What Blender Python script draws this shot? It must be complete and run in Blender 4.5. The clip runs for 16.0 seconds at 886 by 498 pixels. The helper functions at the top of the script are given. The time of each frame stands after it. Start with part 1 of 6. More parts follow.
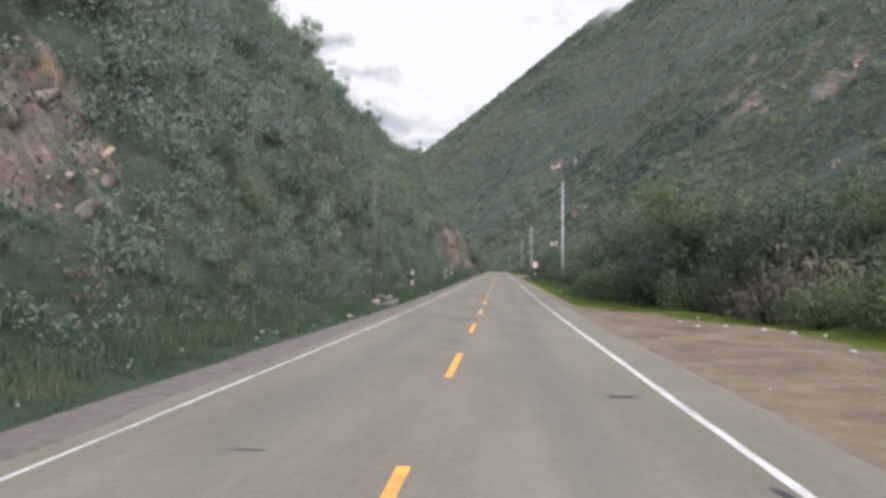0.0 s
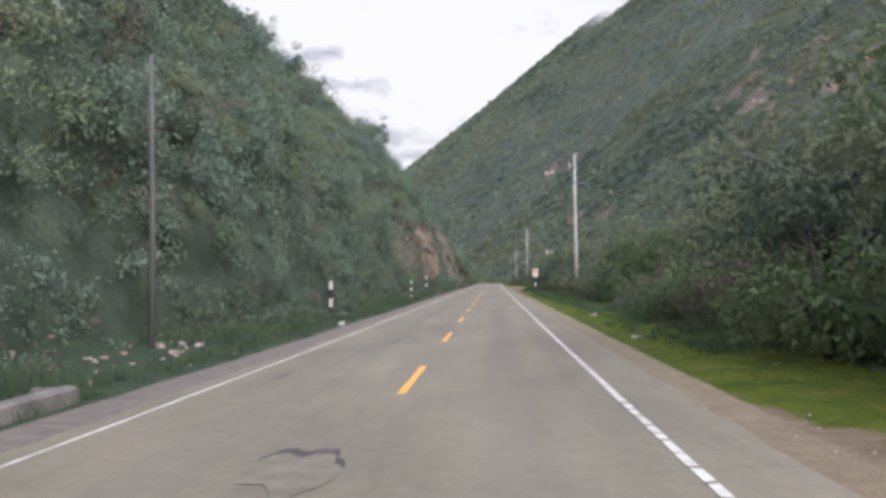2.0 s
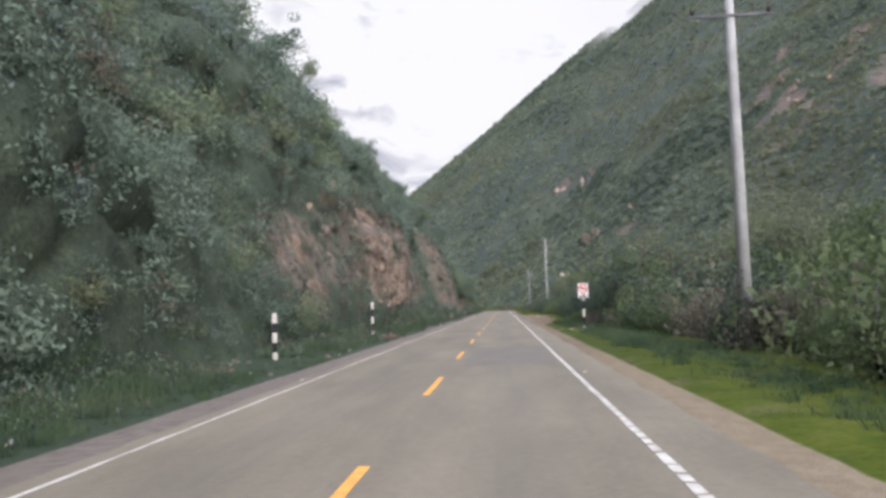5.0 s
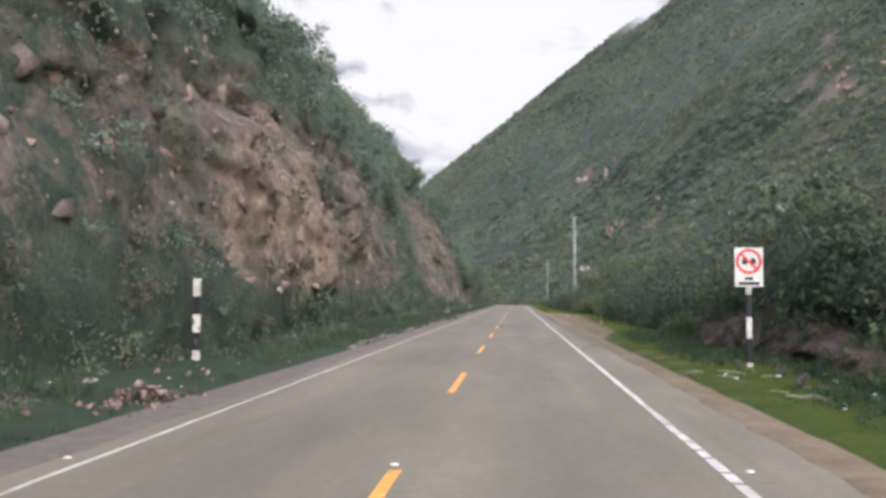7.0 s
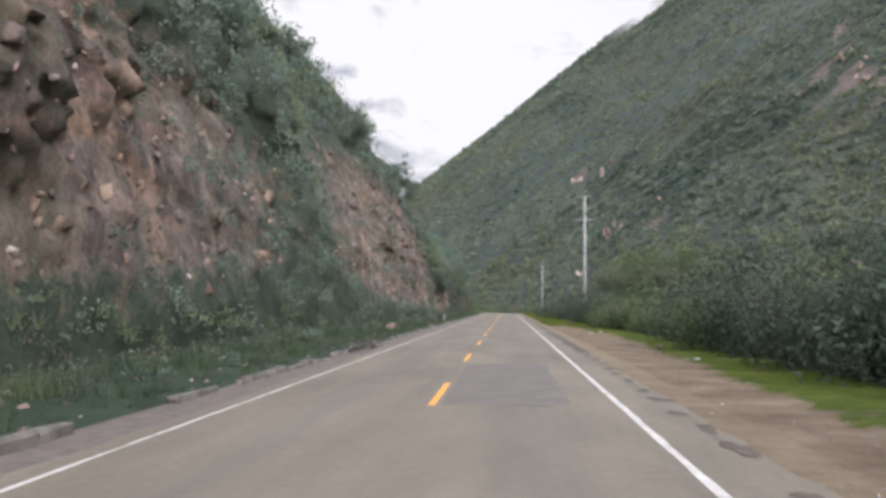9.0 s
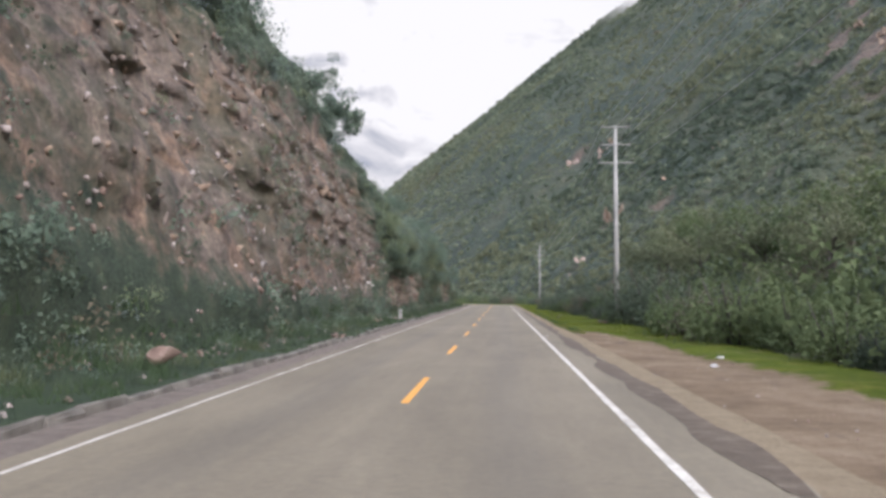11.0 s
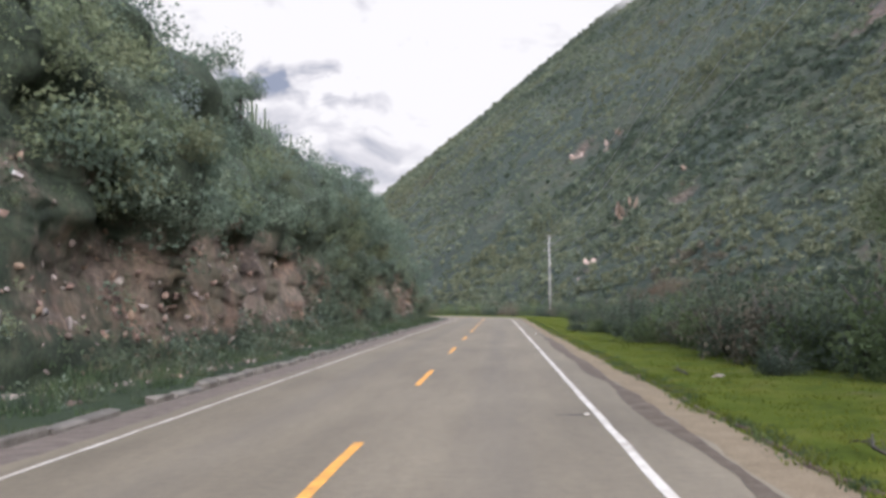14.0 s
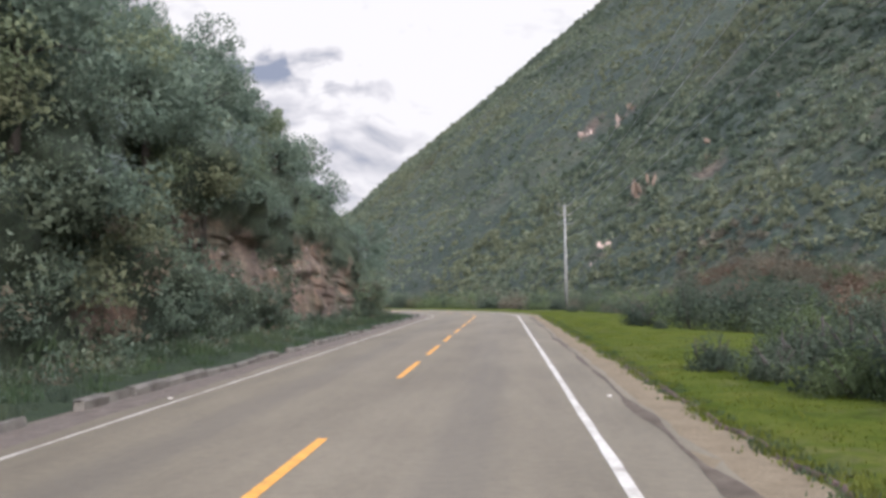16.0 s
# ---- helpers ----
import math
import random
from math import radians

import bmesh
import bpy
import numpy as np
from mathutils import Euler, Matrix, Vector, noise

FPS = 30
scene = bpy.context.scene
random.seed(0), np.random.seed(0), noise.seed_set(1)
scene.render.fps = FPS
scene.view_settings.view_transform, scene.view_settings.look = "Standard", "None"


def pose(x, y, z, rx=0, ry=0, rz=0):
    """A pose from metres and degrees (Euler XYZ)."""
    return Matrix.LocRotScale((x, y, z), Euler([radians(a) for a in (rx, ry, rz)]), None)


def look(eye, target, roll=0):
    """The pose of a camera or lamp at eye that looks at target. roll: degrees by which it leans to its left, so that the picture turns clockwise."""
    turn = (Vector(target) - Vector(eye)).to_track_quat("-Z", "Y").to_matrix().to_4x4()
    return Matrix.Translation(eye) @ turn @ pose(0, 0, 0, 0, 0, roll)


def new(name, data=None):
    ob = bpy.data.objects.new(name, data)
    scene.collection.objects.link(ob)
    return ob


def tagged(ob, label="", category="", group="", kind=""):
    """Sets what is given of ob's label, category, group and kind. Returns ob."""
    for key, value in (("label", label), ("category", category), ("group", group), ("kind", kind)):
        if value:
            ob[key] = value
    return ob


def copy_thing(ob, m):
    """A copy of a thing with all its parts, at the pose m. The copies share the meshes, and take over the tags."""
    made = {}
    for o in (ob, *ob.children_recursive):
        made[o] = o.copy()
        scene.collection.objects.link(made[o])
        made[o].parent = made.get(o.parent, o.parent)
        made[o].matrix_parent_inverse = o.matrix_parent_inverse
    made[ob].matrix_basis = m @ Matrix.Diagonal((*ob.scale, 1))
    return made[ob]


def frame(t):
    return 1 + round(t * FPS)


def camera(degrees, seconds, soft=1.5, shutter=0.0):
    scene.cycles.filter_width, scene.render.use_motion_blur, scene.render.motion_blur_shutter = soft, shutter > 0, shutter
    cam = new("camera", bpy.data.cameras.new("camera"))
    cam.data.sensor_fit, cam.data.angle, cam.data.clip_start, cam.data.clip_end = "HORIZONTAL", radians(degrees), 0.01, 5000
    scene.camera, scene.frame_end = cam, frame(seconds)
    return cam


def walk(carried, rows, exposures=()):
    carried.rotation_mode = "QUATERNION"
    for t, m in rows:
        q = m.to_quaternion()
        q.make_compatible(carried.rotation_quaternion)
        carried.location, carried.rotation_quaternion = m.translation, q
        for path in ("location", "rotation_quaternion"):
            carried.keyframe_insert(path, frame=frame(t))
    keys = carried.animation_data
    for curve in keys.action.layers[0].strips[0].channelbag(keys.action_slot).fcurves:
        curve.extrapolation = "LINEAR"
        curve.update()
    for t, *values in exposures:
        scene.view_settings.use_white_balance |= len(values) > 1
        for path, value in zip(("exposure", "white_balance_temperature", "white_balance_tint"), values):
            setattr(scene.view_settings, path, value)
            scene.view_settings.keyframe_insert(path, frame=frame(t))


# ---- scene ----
# seconds, eye x y z in metres, pitch, roll, yaw in degrees; the road runs along +y, its centre line at x = 0
cam = camera(52.66, 16.0, soft=3.3)
PATH = [
    (0, 0.845, 0.00, 2.072, 1.144, -0.393, 3.621),
    (0.5, 1.033, 8.87, 1.986, 1.861, 0.019, 3.500),
    (1, 1.176, 17.71, 1.912, 1.673, 0.247, 3.266),
    (1.5, 1.316, 26.86, 1.847, 1.804, 0.760, 3.292),
    (2, 1.440, 35.87, 1.796, 1.933, 0.511, 3.217),
    (2.5, 1.579, 44.97, 1.756, 2.745, 0.676, 3.038),
    (3, 1.676, 54.36, 1.728, 3.256, 1.215, 2.988),
    (3.5, 1.764, 63.69, 1.712, 2.803, 1.790, 3.197),
    (4, 1.797, 73.23, 1.709, 3.203, 2.432, 3.548),
    (6.5, 1.195, 120.07, 1.709, 3.832, 0.170, 4.650),
    (7, 1.199, 129.34, 1.709, 3.188, -0.294, 4.697),
    (7.5, 1.202, 138.57, 1.709, 3.742, -0.449, 4.595),
    (8, 1.263, 147.87, 1.709, 3.438, -0.288, 4.366),
    (8.5, 1.287, 157.17, 1.709, 3.679, -0.422, 4.194),
    (11, 1.523, 203.85, 1.709, 3.006, -0.169, 3.658),
    (11.5, 1.619, 213.18, 1.709, 2.998, 0.337, 3.652),
    (12, 1.645, 222.70, 1.709, 3.155, 0.162, 3.554),
    (12.5, 1.668, 232.24, 1.709, 3.185, 0.185, 3.462),
    (13, 1.700, 241.62, 1.709, 3.366, 0.248, 3.493),
    (13.5, 1.739, 251.06, 1.709, 3.571, 0.312, 3.543),
    (14, 1.761, 260.49, 1.709, 3.577, 0.444, 3.561),
    (14.5, 1.804, 270.02, 1.709, 3.268, 0.133, 3.828),
    (15, 1.948, 279.30, 1.709, 3.263, 0.399, 4.067),
    (15.5, 2.075, 288.81, 1.709, 3.240, 0.775, 3.996),
    (16, 2.189, 298.29, 1.709, 2.908, 0.779, 3.866),
]
walk(cam, [(t, pose(x, y, z, 90 + pitch, roll, yaw)) for t, x, y, z, pitch, roll, yaw in PATH],
     exposures=[(0.0, 0.75, 5580, 16), (16.0, 0.75, 5670, 16)])
# ---- end of camera ----

# ---- world, sun ----
SUN_ELEV, SUN_ROT = radians(36), radians(144)
world = bpy.data.worlds.new("overcast_sky")
scene.world = world
world.use_nodes = True
wn = world.node_tree.nodes
wn.clear()
w_out = wn.new("ShaderNodeOutputWorld")
w_sky = wn.new("ShaderNodeTexSky")
w_sky.sky_type = 'NISHITA'
w_sky.sun_disc = False
w_sky.sun_elevation, w_sky.sun_rotation = SUN_ELEV, SUN_ROT
w_sky.air_density, w_sky.dust_density, w_sky.ozone_density = 1.0, 6.0, 0.6
w_bg = wn.new("ShaderNodeBackground")
w_bg.inputs["Strength"].default_value = 0.10
w_cloud = wn.new("ShaderNodeBackground")
w_cloud.inputs["Color"].default_value = (0.97, 0.98, 1.0, 1)
w_cloud.inputs["Strength"].default_value = 0.9
w_add = wn.new("ShaderNodeAddShader")
world.node_tree.links.new(w_sky.outputs[0], w_bg.inputs["Color"])
world.node_tree.links.new(w_bg.outputs[0], w_add.inputs[0])
world.node_tree.links.new(w_cloud.outputs[0], w_add.inputs[1])
world.node_tree.links.new(w_add.outputs[0], w_out.inputs["Surface"])

sun_data = bpy.data.lights.new("sun", 'SUN')
sun_data.energy, sun_data.angle, sun_data.color = 1.6, radians(25), (1.0, 0.97, 0.93)
sun = new("sun", sun_data)
sun.matrix_world = look((80, -100, 92), (0, 0, 0))


# ---- materials ----
def node_mat(name, rough=0.9):
    m = bpy.data.materials.new(name)
    m.use_nodes = True
    b = m.node_tree.nodes["Principled BSDF"]
    b.inputs["Roughness"].default_value = rough
    b.inputs["Specular IOR Level"].default_value = 0.25
    return m, m.node_tree.nodes, m.node_tree.links, b


def coords(nodes):
    return nodes.new("ShaderNodeTexCoord").outputs["Object"]


def noise_tex(nodes, links, vec, scale, detail=4.0, rough=0.6, stretch=None):
    n = nodes.new("ShaderNodeTexNoise")
    n.inputs["Scale"].default_value, n.inputs["Detail"].default_value, n.inputs["Roughness"].default_value = scale, detail, rough
    if stretch:
        mp = nodes.new("ShaderNodeMapping")
        mp.inputs["Scale"].default_value = stretch
        links.new(vec, mp.inputs["Vector"])
        vec = mp.outputs[0]
    links.new(vec, n.inputs["Vector"])
    return n.outputs["Fac"]


def ramp(nodes, links, fac, stops):
    r = nodes.new("ShaderNodeValToRGB")
    e = r.color_ramp.elements
    while len(e) < len(stops):
        e.new(0.5)
    for el, (p, c) in zip(e, stops):
        el.position, el.color = p, (*c, 1)
    links.new(fac, r.inputs[0])
    return r.outputs[0]


def mix(nodes, links, fac, a, b, mode='MIX'):
    m = nodes.new("ShaderNodeMix")
    m.data_type, m.blend_type = 'RGBA', mode
    for sock, v in ((m.inputs[0], fac), (m.inputs[6], a), (m.inputs[7], b)):
        if isinstance(v, (int, float)):
            sock.default_value = v
        elif isinstance(v, tuple):
            sock.default_value = (*v, 1)
        else:
            links.new(v, sock)
    return m.outputs[2]


def maths(nodes, links, op, a, b=0.0, clamp=False):
    m = nodes.new("ShaderNodeMath")
    m.operation, m.use_clamp = op, clamp
    for sock, v in ((m.inputs[0], a), (m.inputs[1], b)):
        if isinstance(v, (int, float)):
            sock.default_value = v
        else:
            links.new(v, sock)
    return m.outputs[0]


def bump(nodes, links, bsdf, height, strength=0.4, dist=0.02):
    n = nodes.new("ShaderNodeBump")
    n.inputs["Strength"].default_value, n.inputs["Distance"].default_value = strength, dist
    links.new(height, n.inputs["Height"])
    links.new(n.outputs[0], bsdf.inputs["Normal"])


def smooth_step(nodes, links, v, lo, hi):
    m = nodes.new("ShaderNodeMapRange")
    m.interpolation_type = 'SMOOTHSTEP'
    m.inputs["From Min"].default_value, m.inputs["From Max"].default_value = lo, hi
    links.new(v, m.inputs["Value"])
    return m.outputs[0]


def mottled(name, dark, mid, light, scale, rough=0.9, fine=40.0, bump_d=0.01, bump_s=0.4, stretch=None):
    """A two-scale mottled surface: broad patches and fine grain."""
    m, n, l, b = node_mat(name, rough)
    c = coords(n)
    big = noise_tex(n, l, c, scale, 5, 0.6, stretch)
    small = noise_tex(n, l, c, fine, 3, 0.7)
    col = ramp(n, l, big, [(0.3, dark), (0.52, mid), (0.72, light)])
    grain = ramp(n, l, small, [(0.25, (0.72, 0.72, 0.72)), (0.75, (1.2, 1.2, 1.2))])
    l.new(mix(n, l, 1.0, col, grain, 'MULTIPLY'), b.inputs["Base Color"])
    bump(n, l, b, small, bump_s, bump_d)
    return m


def leaf_mat(name, dark, mid, light, object_var=0.3):
    """Leaves: a narrow spread from leaf to leaf, broader patches of tone, dull surface, some light shining through."""
    m, n, l, b = node_mat(name, 0.8)
    b.inputs["Specular IOR Level"].default_value = 0.08
    geo = n.new("ShaderNodeNewGeometry")
    dark, mid, light = (tuple(1.2 * k * v for k, v in zip((1.05, 1.0, 1.08), c)) for c in (dark, mid, light))
    mean = [tuple(0.22 * p + 0.78 * q for p, q in zip(c, mid)) for c in (dark, light)]
    col = ramp(n, l, geo.outputs["Random Per Island"], [(0.0, mean[0]), (0.55, mid), (1.0, mean[1])])
    c = coords(n)
    patch = noise_tex(n, l, c, 0.3, 5, 0.65)
    col = mix(n, l, 0.7, col, ramp(n, l, patch, [(0.32, dark), (0.5, mid), (0.68, light)]))
    info = n.new("ShaderNodeObjectInfo")
    col = mix(n, l, object_var, col, ramp(n, l, info.outputs["Random"], [(0.0, dark), (0.5, mid), (1.0, light)]))
    l.new(col, b.inputs["Base Color"])
    trans = n.new("ShaderNodeBsdfTranslucent")
    l.new(col, trans.inputs["Color"])
    ms = n.new("ShaderNodeMixShader")
    ms.inputs[0].default_value = 0.4
    l.new(b.outputs[0], ms.inputs[1])
    l.new(trans.outputs[0], ms.inputs[2])
    l.new(ms.outputs[0], n["Material Output"].inputs["Surface"])
    return m


def asphalt_mat():
    m, n, l, b = node_mat("worn_asphalt", 0.85)
    c = coords(n)
    sep = n.new("ShaderNodeSeparateXYZ")
    l.new(c, sep.inputs[0])
    grain = noise_tex(n, l, c, 60, 3, 0.7)
    broad = noise_tex(n, l, c, 0.5, 5, 0.65, (1.0, 0.25, 1.0))
    streak = noise_tex(n, l, c, 1.4, 4, 0.6, (1.0, 0.03, 1.0))
    col = ramp(n, l, broad, [(0.3, (0.116, 0.098, 0.069)), (0.55, (0.153, 0.13, 0.091)), (0.75, (0.187, 0.159, 0.112))])
    col = mix(n, l, 1.0, col, ramp(n, l, streak, [(0.3, (0.91, 0.91, 0.91)), (0.7, (1.06, 1.06, 1.05))]), 'MULTIPLY')
    col = mix(n, l, 1.0, col, ramp(n, l, grain, [(0.25, (0.75, 0.75, 0.75)), (0.75, (1.2, 1.2, 1.2))]), 'MULTIPLY')
    gritty = noise_tex(n, l, c, 7, 5, 0.75)
    col = mix(n, l, 1.0, col, ramp(n, l, gritty, [(0.3, (0.86, 0.86, 0.86)), (0.7, (1.13, 1.13, 1.12))]), 'MULTIPLY')
    # oil-darkened middle of each lane
    lane = maths(n, l, 'ABSOLUTE', maths(n, l, 'SUBTRACT', maths(n, l, 'ABSOLUTE', sep.outputs["X"]), 1.7))
    oil = maths(n, l, 'MULTIPLY', smooth_step(n, l, maths(n, l, 'ADD', lane, maths(n, l, 'MULTIPLY', maths(n, l, 'SUBTRACT', streak, 0.5), 0.8)), 0.75, 0.0), 0.28)
    col = mix(n, l, oil, col, (0.095, 0.085, 0.07))
    crack = n.new("ShaderNodeTexVoronoi")
    crack.feature = 'DISTANCE_TO_EDGE'
    crack.inputs["Scale"].default_value = 0.55
    wob = n.new("ShaderNodeVectorMath")
    wob.operation = 'ADD'
    l.new(c, wob.inputs[0])
    nz = n.new("ShaderNodeTexNoise")
    nz.inputs["Scale"].default_value = 1.2
    l.new(c, nz.inputs["Vector"])
    l.new(nz.outputs["Color"], wob.inputs[1])
    l.new(wob.outputs[0], crack.inputs["Vector"])
    thin = smooth_step(n, l, crack.outputs["Distance"], 0.012, 0.0)
    where = smooth_step(n, l, noise_tex(n, l, c, 0.13, 3, 0.6), 0.55, 0.68)
    older = smooth_step(n, l, sep.outputs["Y"], 125, 105)
    k = maths(n, l, 'MULTIPLY', maths(n, l, 'MULTIPLY', thin, where), older)
    col = mix(n, l, maths(n, l, 'MULTIPLY', k, 0.75), col, (0.045, 0.042, 0.04))
    l.new(col, b.inputs["Base Color"])
    bump(n, l, b, grain, 0.35, 0.006)
    return m


def ground_mat():
    """Roadside ground: grass, bare dirt and a compacted edge, set by where it lies along and beside the road."""
    m, n, l, b = node_mat("roadside_ground", 0.95)
    b.inputs["Specular IOR Level"].default_value = 0.05
    uv = n.new("ShaderNodeUVMap").outputs[0]      # u: metres inside a bare lay-by, v: metres from the centre line
    sep = n.new("ShaderNodeSeparateXYZ")
    l.new(uv, sep.inputs[0])
    bare_uv, d = sep.outputs["X"], sep.outputs["Y"]
    c = coords(n)
    wob = maths(n, l, 'MULTIPLY', maths(n, l, 'SUBTRACT', noise_tex(n, l, c, 0.6, 5, 0.7), 0.5), 2.0)
    fine = noise_tex(n, l, c, 9, 4, 0.7)
    grain = noise_tex(n, l, c, 45, 3, 0.7)
    grass = ramp(n, l, noise_tex(n, l, c, 0.8, 5, 0.7), [(0.3, (0.029, 0.042, 0.005)), (0.46, (0.048, 0.064, 0.007)), (0.58, (0.065, 0.077, 0.01)), (0.72, (0.094, 0.086, 0.022))])
    grass = mix(n, l, 1.0, grass, ramp(n, l, fine, [(0.3, (0.7, 0.7, 0.7)), (0.7, (1.25, 1.25, 1.2))]), 'MULTIPLY')
    dirt = ramp(n, l, noise_tex(n, l, c, 0.5, 6, 0.72), [(0.3, (0.08, 0.06, 0.04)), (0.5, (0.135, 0.101, 0.066)), (0.72, (0.19, 0.15, 0.104))])
    dirt = mix(n, l, 1.0, dirt, ramp(n, l, grain, [(0.25, (0.6, 0.6, 0.6)), (0.75, (1.35, 1.33, 1.3))]), 'MULTIPLY')
    damp = smooth_step(n, l, noise_tex(n, l, c, 1.1, 4, 0.6, (1.0, 0.25, 1.0)), 0.56, 0.7)
    dirt = mix(n, l, maths(n, l, 'MULTIPLY', damp, 0.6), dirt, (0.085, 0.066, 0.052))
    edge = ramp(n, l, noise_tex(n, l, c, 2.0, 5, 0.7), [(0.3, (0.142, 0.113, 0.074)), (0.7, (0.196, 0.158, 0.106))])
    edge = mix(n, l, 1.0, edge, ramp(n, l, grain, [(0.25, (0.62, 0.62, 0.62)), (0.75, (1.35, 1.34, 1.32))]), 'MULTIPLY')
    place = n.new("ShaderNodeSeparateXYZ")
    l.new(c, place.inputs[0])
    muddy = maths(n, l, 'MULTIPLY', smooth_step(n, l, place.outputs["Y"], 112, 130), smooth_step(n, l, place.outputs["Y"], 205, 180))
    muddy = maths(n, l, 'ADD', muddy, smooth_step(n, l, place.outputs["Y"], 52, 40))
    edge = mix(n, l, maths(n, l, 'MULTIPLY', muddy, 0.7), edge, dirt)
    bare = smooth_step(n, l, maths(n, l, 'ADD', bare_uv, wob), -0.15, 0.2)
    strip_ = smooth_step(n, l, maths(n, l, 'ADD', d, maths(n, l, 'MULTIPLY', wob, 0.08)), 5.0, 4.94)
    worn = smooth_step(n, l, noise_tex(n, l, c, 0.45, 6, 0.72), 0.53, 0.68)
    poor = maths(n, l, 'MULTIPLY', smooth_step(n, l, place.outputs["Y"], 100, 128), smooth_step(n, l, place.outputs["Y"], 190, 170))
    worn = maths(n, l, 'MULTIPLY', worn, maths(n, l, 'ADD', maths(n, l, 'MULTIPLY', poor, 0.5), 0.35))
    grass = mix(n, l, maths(n, l, 'MULTIPLY', poor, 0.55), grass, (0.03, 0.041, 0.012))
    grass = mix(n, l, worn, grass, dirt)
    col = mix(n, l, bare, grass, dirt)
    col = mix(n, l, strip_, col, edge)
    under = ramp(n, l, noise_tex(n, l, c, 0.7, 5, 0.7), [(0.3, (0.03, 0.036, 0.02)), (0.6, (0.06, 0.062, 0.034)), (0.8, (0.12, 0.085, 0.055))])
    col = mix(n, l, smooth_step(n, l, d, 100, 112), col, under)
    bank = ramp(n, l, noise_tex(n, l, c, 0.4, 6, 0.75), [(0.42, (0.036, 0.045, 0.026)), (0.6, (0.06, 0.058, 0.037)), (0.74, (0.125, 0.085, 0.058))])
    col = mix(n, l, smooth_step(n, l, d, 128, 131), col, bank)
    l.new(col, b.inputs["Base Color"])
    bump(n, l, b, fine, 0.5, 0.04)
    return m


def hill_mat():
    """The cut slope: broken reddish-brown rock with soil and dry grass on the flatter places."""
    m, n, l, b = node_mat("cut_rock", 0.92)
    c = coords(n)
    uv = n.new("ShaderNodeUVMap").outputs[0]      # u: bare rock 0..1, v: nearness to the verge 0..1
    sep = n.new("ShaderNodeSeparateXYZ")
    l.new(uv, sep.inputs[0])
    broad = noise_tex(n, l, c, 0.13, 5, 0.65)
    mid = noise_tex(n, l, c, 0.9, 6, 0.7)
    fine = noise_tex(n, l, c, 5, 6, 0.8)
    flute = noise_tex(n, l, c, 1.0, 7, 0.75, (1.0, 1.0, 0.32))
    rock = ramp(n, l, flute, [(0.3, (0.05, 0.042, 0.036)), (0.46, (0.105, 0.086, 0.072)), (0.58, (0.15, 0.122, 0.1)), (0.74, (0.24, 0.198, 0.16))])
    red = ramp(n, l, flute, [(0.32, (0.078, 0.056, 0.044)), (0.5, (0.152, 0.108, 0.08)), (0.7, (0.262, 0.188, 0.135))])
    band = noise_tex(n, l, c, 0.28, 5, 0.65, (1.0, 1.0, 2.2))
    rock = mix(n, l, smooth_step(n, l, band, 0.5, 0.62), rock, red)
    rock = mix(n, l, maths(n, l, 'MULTIPLY', smooth_step(n, l, broad, 0.52, 0.66), 0.5), rock, red)
    # the smooth ochre buttress between two clefts
    place = n.new("ShaderNodeSeparateXYZ")
    l.new(c, place.inputs[0])
    along = maths(n, l, 'ADD', place.outputs["Y"], maths(n, l, 'MULTIPLY', maths(n, l, 'SUBTRACT', mid, 0.5), 5.0))
    ochre = maths(n, l, 'MULTIPLY', smooth_step(n, l, along, 155, 160), smooth_step(n, l, along, 173, 169))
    ochre = maths(n, l, 'MULTIPLY', ochre, smooth_step(n, l, maths(n, l, 'ADD', place.outputs["Z"], maths(n, l, 'MULTIPLY', broad, 3.0)), 10.0, 8.0))
    pale = ramp(n, l, flute, [(0.3, (0.1, 0.074, 0.055)), (0.48, (0.2, 0.148, 0.108)), (0.7, (0.3, 0.232, 0.172))])
    rock = mix(n, l, maths(n, l, 'MULTIPLY', ochre, 0.75), rock, pale)
    rock = mix(n, l, 1.0, rock, ramp(n, l, fine, [(0.3, (0.45, 0.44, 0.45)), (0.5, (0.95, 0.94, 0.93)), (0.7, (1.55, 1.5, 1.45))]), 'MULTIPLY')
    # Random dark blotches painted in place of the face's dark crevices.
    crevice_blotch = noise_tex(n, l, c, 0.75, 8, 0.72, (1.0, 1.0, 0.7))
    rock = mix(n, l, 1.0, rock, ramp(n, l, crevice_blotch, [(0.36, (0.42, 0.42, 0.44)), (0.48, (0.9, 0.89, 0.88)), (0.64, (1.22, 1.18, 1.12))]), 'MULTIPLY')
    moss = smooth_step(n, l, noise_tex(n, l, c, 0.4, 6, 0.75, (1.0, 1.0, 0.4)), 0.46, 0.58)
    moss = maths(n, l, 'MULTIPLY', moss, maths(n, l, 'SUBTRACT', 1.0, maths(n, l, 'MULTIPLY', ochre, 0.7)))
    rock = mix(n, l, maths(n, l, 'MULTIPLY', moss, 0.6), rock, ramp(n, l, fine, [(0.3, (0.026, 0.03, 0.02)), (0.7, (0.085, 0.086, 0.052))]))
    # Soil under the scrub, darkened so gaps between crowns look like shaded hollows.
    soil = ramp(n, l, mid, [(0.3, (0.021, 0.03, 0.02)), (0.5, (0.036, 0.048, 0.031)), (0.68, (0.054, 0.066, 0.04)), (0.8, (0.085, 0.078, 0.052))])
    soil = mix(n, l, 1.0, soil, ramp(n, l, noise_tex(n, l, c, 9, 4, 0.75), [(0.3, (0.45, 0.45, 0.45)), (0.7, (1.5, 1.5, 1.45))]), 'MULTIPLY')
